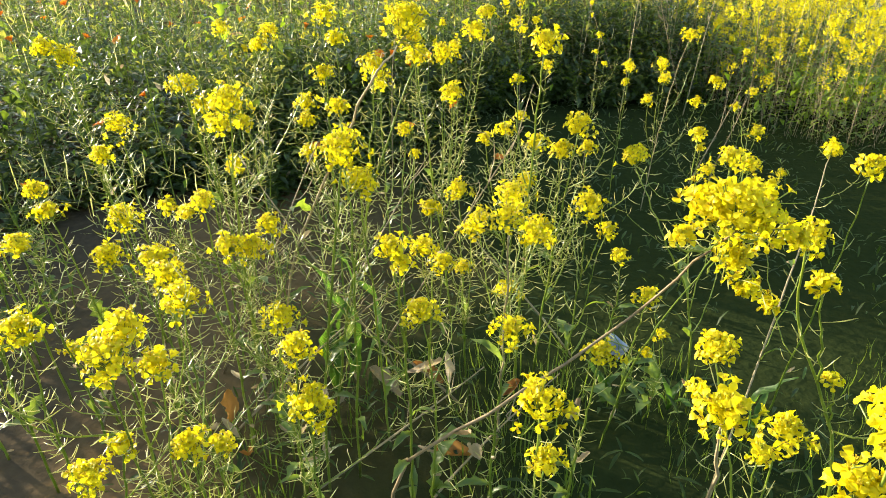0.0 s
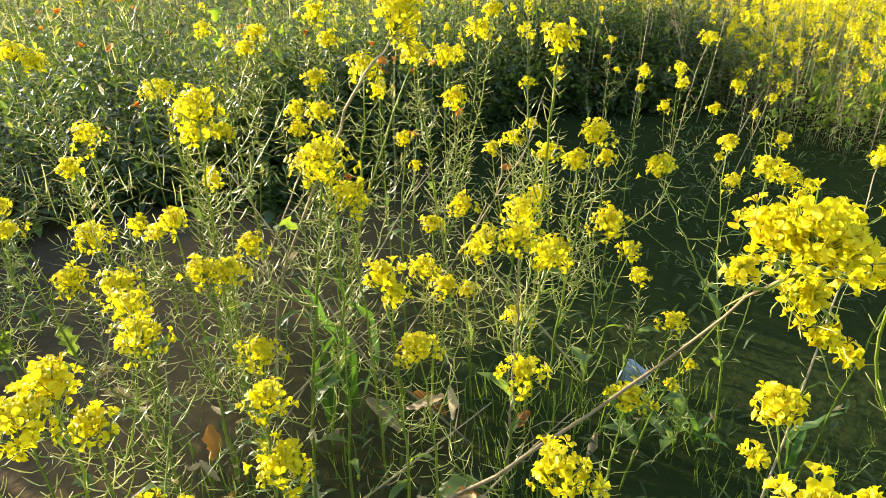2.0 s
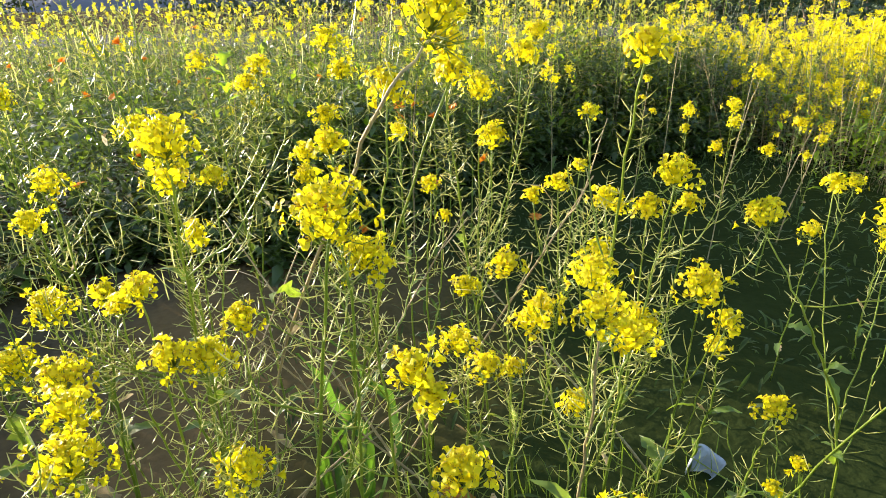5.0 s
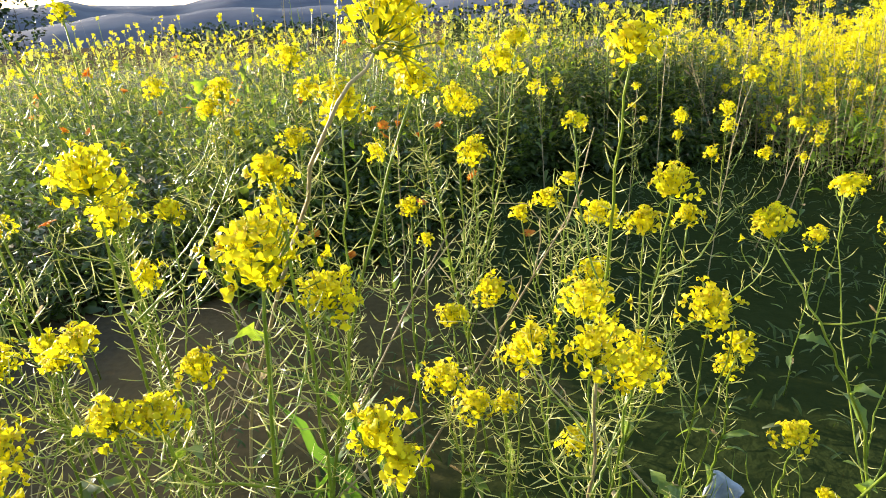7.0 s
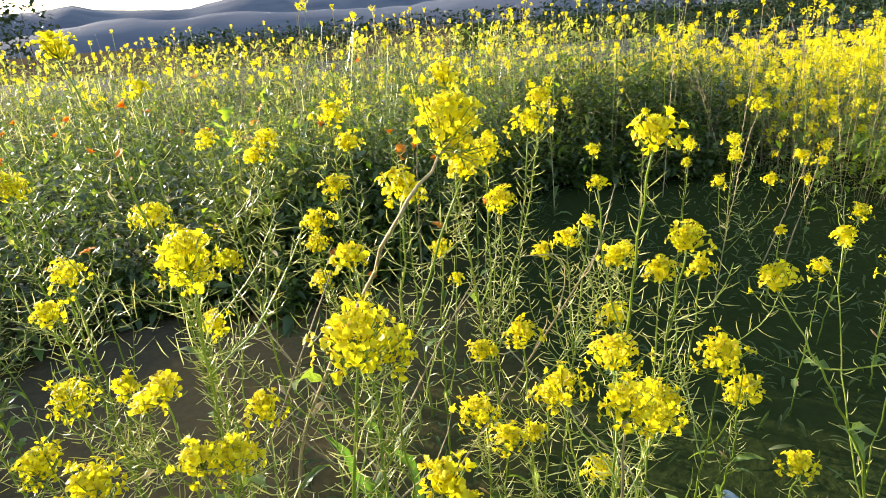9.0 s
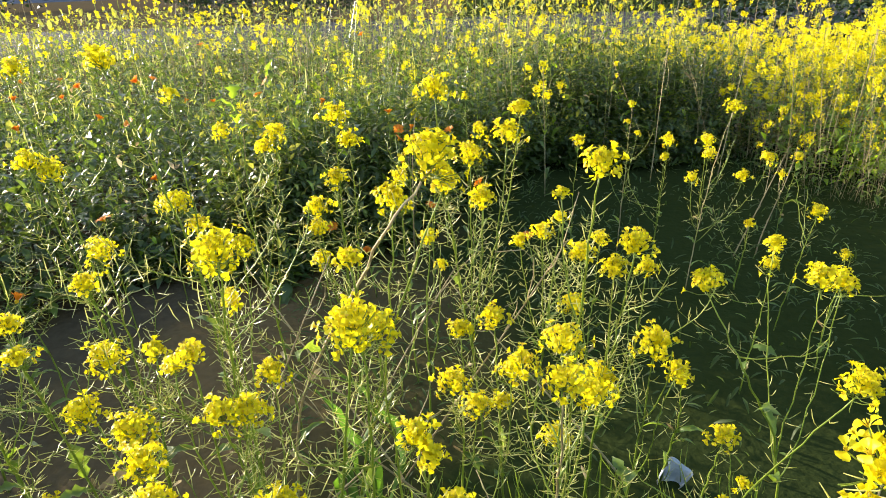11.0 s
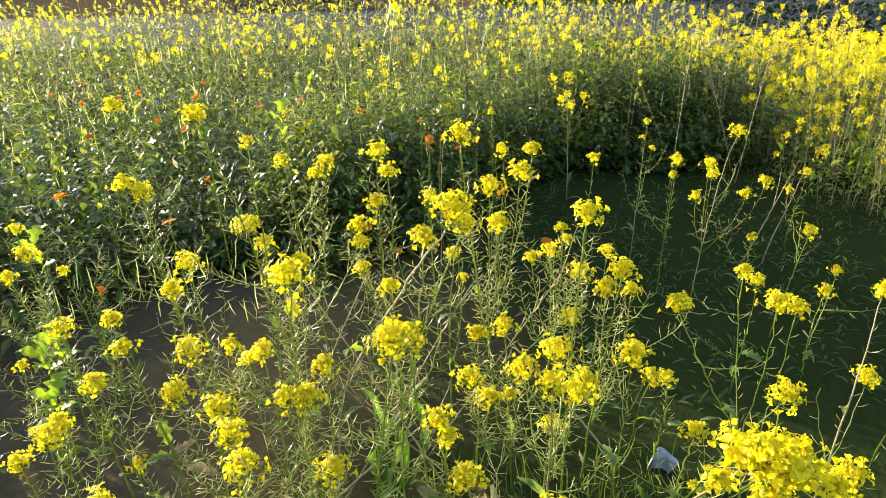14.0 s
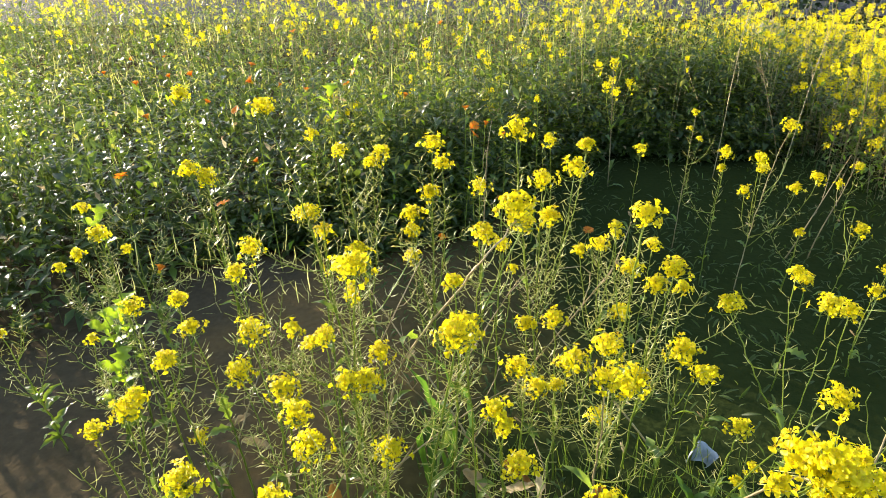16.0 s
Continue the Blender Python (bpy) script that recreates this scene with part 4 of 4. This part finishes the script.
    x, y = r.normal(2.12, 0.20, k), r.normal(3.22, 0.10, k)
    bag.many(lv, lf, poses(x, y, r.uniform(0.01, 0.24, k), r.uniform(0, 6.28, k), r.uniform(-0.4, 1.0, k), r.uniform(0.025, 0.06, k), r.normal(0, 0.4, k)), 3)
    tagged(new("leafy_herbs", bag.mesh("leafy_herbs", [HERB, LEAF, LEAF, LIME, DRY, STRAW, COVER, POD, HERB_SUNLIT])), "dense small-leaved green herbs covering the ground", "plants", kind="stuff")


def grass():
    r = np.random.default_rng(92)
    bag = Bag()
    gv, gf = blade([(0, 0.012, 0), (0.4, 0.014, 0.05), (0.75, 0.010, 0.16), (1, 0.001, 0.34)], fold=0.5)
    n = 15000
    y = 0.25 + 3.0 * r.random(n) ** 1.6
    x = r.uniform(-1, 1, n) * (0.8 * y + 0.45) + 0.12
    tuft = np.array([noise.noise((a * 4, b * 4, 9)) for a, b in zip(x, y)])
    keep = (tuft > -0.10) & (x > -0.5 + 0.1 * tuft) & (x < 1.0 + 0.4 * tuft) & (y < 1.05 + 0.6 * tuft)
    x, y = x[keep], y[keep]
    k = len(x)
    bag.many(gv, gf, poses(x, y, np.zeros(k), r.uniform(0, 6.28, k), 1.1 + r.normal(0, 0.42, k), r.uniform(0.03, 0.12, k) * np.where(x > 0.35, 0.65, 1.0)))
    tagged(new("grass", bag.mesh("grass", [GRASS])), "dark green grass blades growing between the plants", "grass", kind="stuff")


herbs()
grass()


def marigold(x, y, h, seed):
    r = np.random.default_rng(seed)
    root = new("marigold")
    root.location = (x, y, ground_z(x, y))
    tagged(root, "orange field marigold among the green herbs", "wildflower", "marigolds")
    top = np.array((r.normal() * 0.02, r.normal() * 0.02, h))
    path = bezier((0, 0, 0), (r.normal() * 0.02, r.normal() * 0.02, h * 0.5), top * (1, 1, 0.8), top, 8)
    b = Bag(); b.tube(path, np.linspace(0.0022, 0.0013, 8), 5)
    child("stem", b.mesh("stem", [STEM]), root)
    b = Bag()
    pv, pf = blade([(0.002, 0.0012, 0), (0.009, 0.0028, 0.003), (0.015, 0.0014, 0.002)], fold=0.2)
    n = 15
    az = np.arange(n) * 6.283 / n
    b.many(pv, pf, poses(np.zeros(n), np.zeros(n), np.zeros(n), az, r.uniform(0.0, 0.9) + r.normal(0, 0.1, n), np.full(n, 1.5)), 0)
    b.tube([(0, 0, -0.006), (0, 0, -0.002), (0, 0, 0.003)], [0.002, 0.005, 0.0035], 8, 1)
    child("flower_head", b.mesh("flower_head", [ORANGE, STAMEN]), root, Matrix.Translation(top) @ align((r.normal() * 0.5, r.normal() * 0.5, 1), 0))
    for k in range(3):
        child("leaf", LEAVES[k % 2], root, Matrix.Translation(path[1 + k]) @ Matrix.Rotation(r.uniform(0, 6.28), 4, "Z") @ Matrix.Rotation(0.5, 4, "X") @ Matrix.Scale(0.05, 4))
    return root


mg = np.random.default_rng(40)
for k in range(20):
    y = mg.uniform(1.9, 4.6)
    x = mg.uniform(-0.75 * y, 0.12 * y)
    marigold(x, y, max(0.16, herb_height(x, y) * mg.uniform(0.95, 1.3)), 500 + k)
for k, (x, y, h) in enumerate(((-.955, 2.081, .72), (-1.447, 2.172, .566), (-1.30, 1.75, .50), (-.95, 1.75, .42), (-1.0, 1.45, .34), (.02, 2.2, .36), (-.12, 2.1, .30), (-.237, 2.464, .482), (-.20, 2.50, .47), (-.14, 2.47, .44), (-.28, 2.43, .45), (-.08, 2.52, .46), (-.30, 2.60, .52))):
    marigold(x, y, h, 600 + k)


# ---- litter: a scrap of white plastic, withered leaves, a rock ----
def plastic_scrap():
    """A torn plastic cup: part of its wall and rim, crushed."""
    bm = bmesh.new()
    rows = []
    for i in range(8):
        u = i / 7
        row = []
        for j in range(17):
            a = radians(-30 + 235 * j / 16)
            rad = 0.024 + 0.010 * u + (0.0016 if i == 7 else 0.0)
            torn = 0.010 * max(0.0, noise.noise((j * 0.5, 2, 1))) * (1 - u)
            v = Vector((rad * math.cos(a), 0.62 * rad * math.sin(a), 0.072 * u + torn))
            row.append(bm.verts.new(v + noise.noise_vector(v * 30) * 0.007))
        rows.append(row)
    for i in range(7):
        for j in range(16):
            bm.faces.new((rows[i][j], rows[i][j + 1], rows[i + 1][j + 1], rows[i + 1][j]))
    me = bpy.data.meshes.new("plastic_cup"); bm.to_mesh(me); bm.free()
    me.materials.append(PLASTIC); me.shade_smooth()
    ob = new("plastic_cup", me)
    ob.matrix_basis = pose(.376, 1.19, .004, -12, 30, -14) @ Matrix.Scale(0.82, 4)
    md = ob.modifiers.new("wall", "SOLIDIFY"); md.thickness = 0.0012
    tagged(ob, "torn crumpled white plastic cup lying on the ground", "litter")


def fallen_leaf(x, y, z, size, yaw, tilt, k):
    ob = new("withered_leaf", DRY_LEAVES[k % 3])
    ob.matrix_basis = pose(x, y, z, tilt, 8, yaw) @ Matrix.Scale(size, 4)
    tagged(ob, "curled tan withered leaf caught among the stems", "leaf", "withered leaves")


RUSTY = curled_leaf(61, 0.26).mesh("rusty_leaf", [RUST])
for x, y, z, size, yaw, tilt in ((.0, 1.05, .05, .075, 70, 12), (.06, .85, .05, .085, 110, 8), (-.40, .91, .07, .06, 20, 40), (-.33, .80, .10, .05, 200, 35), (.12, 1.02, .04, .05, 300, 15)):
    ob = new("withered_leaf", RUSTY)
    ob.matrix_basis = pose(x, y, z, tilt, 6, yaw) @ Matrix.Scale(size, 4)
    tagged(ob, "rust-brown withered leaf low among the grass blades", "leaf", "withered leaves")


def rock(x, y, size, seed):
    bm = bmesh.new()
    bmesh.ops.create_icosphere(bm, subdivisions=3, radius=1)
    for v in bm.verts:
        v.co *= 1 + 0.3 * noise.noise(v.co * 1.3 + Vector((seed, 0, 0))) + 0.08 * noise.noise(v.co * 5)
        v.co = Vector((v.co.x * size, v.co.y * size * 0.7, v.co.z * size * 0.6))
    me = bpy.data.meshes.new("rock"); bm.to_mesh(me); bm.free(); me.materials.append(ROCK)
    ob = new("rock", me)
    ob.location = (x, y, size * 0.2)
    tagged(ob, "pale tan rock at the edge of the field", "rock")


plastic_scrap()
for k, (x, y, z, size, yaw, tilt) in enumerate((
        (-.061, .858, .23, .075, 250, 20), (.011, .876, .19, .055, 30, 55), (.056, .709, .18, .055, 160, 50), (-.305, 1.12, .12, .060, 80, 25),
        (-.769, 1.173, .03, .070, 300, 5), (-.617, 1.115, .03, .075, 100, 8), (-.714, 1.06, .03, .060, 200, 3), (-.35, .818, .12, .055, 140, 55),
        (-.081, .948, .10, .080, 60, 15), (-.20, .80, .08, .050, 20, 30), (.25, .95, .04, .050, 330, 10), (-.42, .90, .07, .055, 190, 25))):
    fallen_leaf(x, y, z, size, yaw, tilt, k)
rock(2.98, 9.0, .22, 3)


def lime_plant(x, y, z):
    root = new("broad_leaved_plant")
    root.location = (x, y, ground_z(x, y))
    tagged(root, "broad bright lime-green leaves on a low stem among herbs", "plant")
    b = Bag(); b.tube(bezier((0, 0, 0), (0.01, 0, z * 0.4), (0, 0.01, z * 0.8), (0, 0, z), 8), np.linspace(0.003, 0.0015, 8), 5)
    child("stem", b.mesh("stem", [STEM]), root)
    for k in range(4):
        b = lance_leaf(71 + k, 1, 0.05, 0.27, 1)
        child("leaf", b.mesh("leaf", [LIME]), root, Matrix.Translation((0, 0, z * (1 - 0.06 * k))) @ Matrix.Rotation(k * 1.7, 4, "Z") @ Matrix.Rotation(0.5, 4, "X") @ Matrix.Scale(0.075 - 0.008 * k, 4), "translucent lime-green leaf")


lime_plant(-.743, 2.23, .63)
lime_plant(-1.0, 1.22, .34)
lime_plant(-0.968, 1.123, 0.25)
lime_plant(-1.045, 1.218, 0.30)
lime_plant(-1.227, 1.516, 0.45)


def dry_stalk(x, y, h, lean, turn, seed):
    """A dead leaning stalk with a few bare twigs."""
    r = np.random.default_rng(seed)
    root = new("dry_stalk")
    root.location = (x, y, ground_z(x, y))
    tagged(root, "dead straw-coloured stalk leaning among the green plants", "plant", "dry stalks")
    tip = np.array((math.cos(turn) * h * math.sin(lean), math.sin(turn) * h * math.sin(lean), h * math.cos(lean)))
    path = bezier((0, 0, 0), tip * 0.3 + r.normal(0, 0.01, 3), tip * 0.7 + r.normal(0, 0.012, 3), tip, 10)
    b = Bag(); b.tube(path, np.linspace(0.0028, 0.001, 10), 5)
    child("stem", b.mesh("stem", [STRAW]), root)
    for k in range(3):
        s0 = path[r.integers(4, 9)]
        b = Bag(); b.tube(bezier(s0, s0 + r.normal(0, 0.02, 3), s0 + tip * 0.12 + r.normal(0, 0.02, 3), s0 + tip * 0.2 + r.normal(0, 0.04, 3), 6), np.linspace(0.0011, 0.0005, 6), 4)
        child("branch", b.mesh("branch", [STRAW]), root)


ds = np.random.default_rng(66)
for k in range(20):
    y = ds.uniform(1.9, 5.2)
    sx = ds.uniform(-0.7 * y, 0.7 * y)
    dry_stalk(sx, y + (1.4 if sx > -0.1 and y < 3.0 else 0.0), ds.uniform(0.45, 0.85), abs(ds.normal(0.2, 0.2)), ds.uniform(0, 6.28), 700 + k)
dry_stalk(.98, 2.36, .46, .62, .62, 760)
dry_stalk(1.06, 2.36, .42, .48, .7, 761)
dry_stalk(-.70, .98, .42, .55, 1.0, 762)
for k, (x, y, h, lean, turn) in enumerate(((-.34, 1.02, .62, .62, .5), (-.10, 1.12, .60, .75, 2.6), (-.42, .95, .50, .85, .2), (.05, 1.0, .52, .8, 3.0), (-.25, .78, .40, 1.0, .3), (-.15, 1.2, .66, .5, -.4), (.30, 1.2, .55, .7, 2.9), (-.50, 1.15, .6, .45, .1), (-.05, .72, .36, 1.05, .6))):
    dry_stalk(x, y, h, lean, turn, 780 + k)


def dock(x, y, leaves, wide=0.13):
    """A dock with broad upright leaves from the root."""
    root = new("dock_plant")
    root.location = (x, y, ground_z(x, y))
    tagged(root, "dock with broad upright green leaves growing from the soil", "plant", "docks")
    for k, (yaw, tilt, ln) in enumerate(leaves):
        b = lance_leaf(81 + k, 1, 0.02, wide, 0)
        child("leaf", b.mesh("leaf", [DOCK]), root, pose(0, 0, 0.01, tilt, 0, yaw) @ Matrix.Scale(ln, 4))


dock(-.215, 1.04, ((75, 84, .33), (250, 80, .28), (20, 70, .18)), .05)
dock(-.185, 1.10, ((100, 85, .33), (280, 82, .30), (160, 66, .16)), .055)
dock(.46, 1.00, ((200, 40, .10), (300, 55, .09), (80, 35, .11), (20, 60, .08)), .08)
dock(.60, .93, ((250, 75, .16), (320, 50, .10), (150, 40, .09)), .07)
dock(.33, 1.02, ((40, 60, .10), (170, 50, .09), (280, 65, .09)), .10)
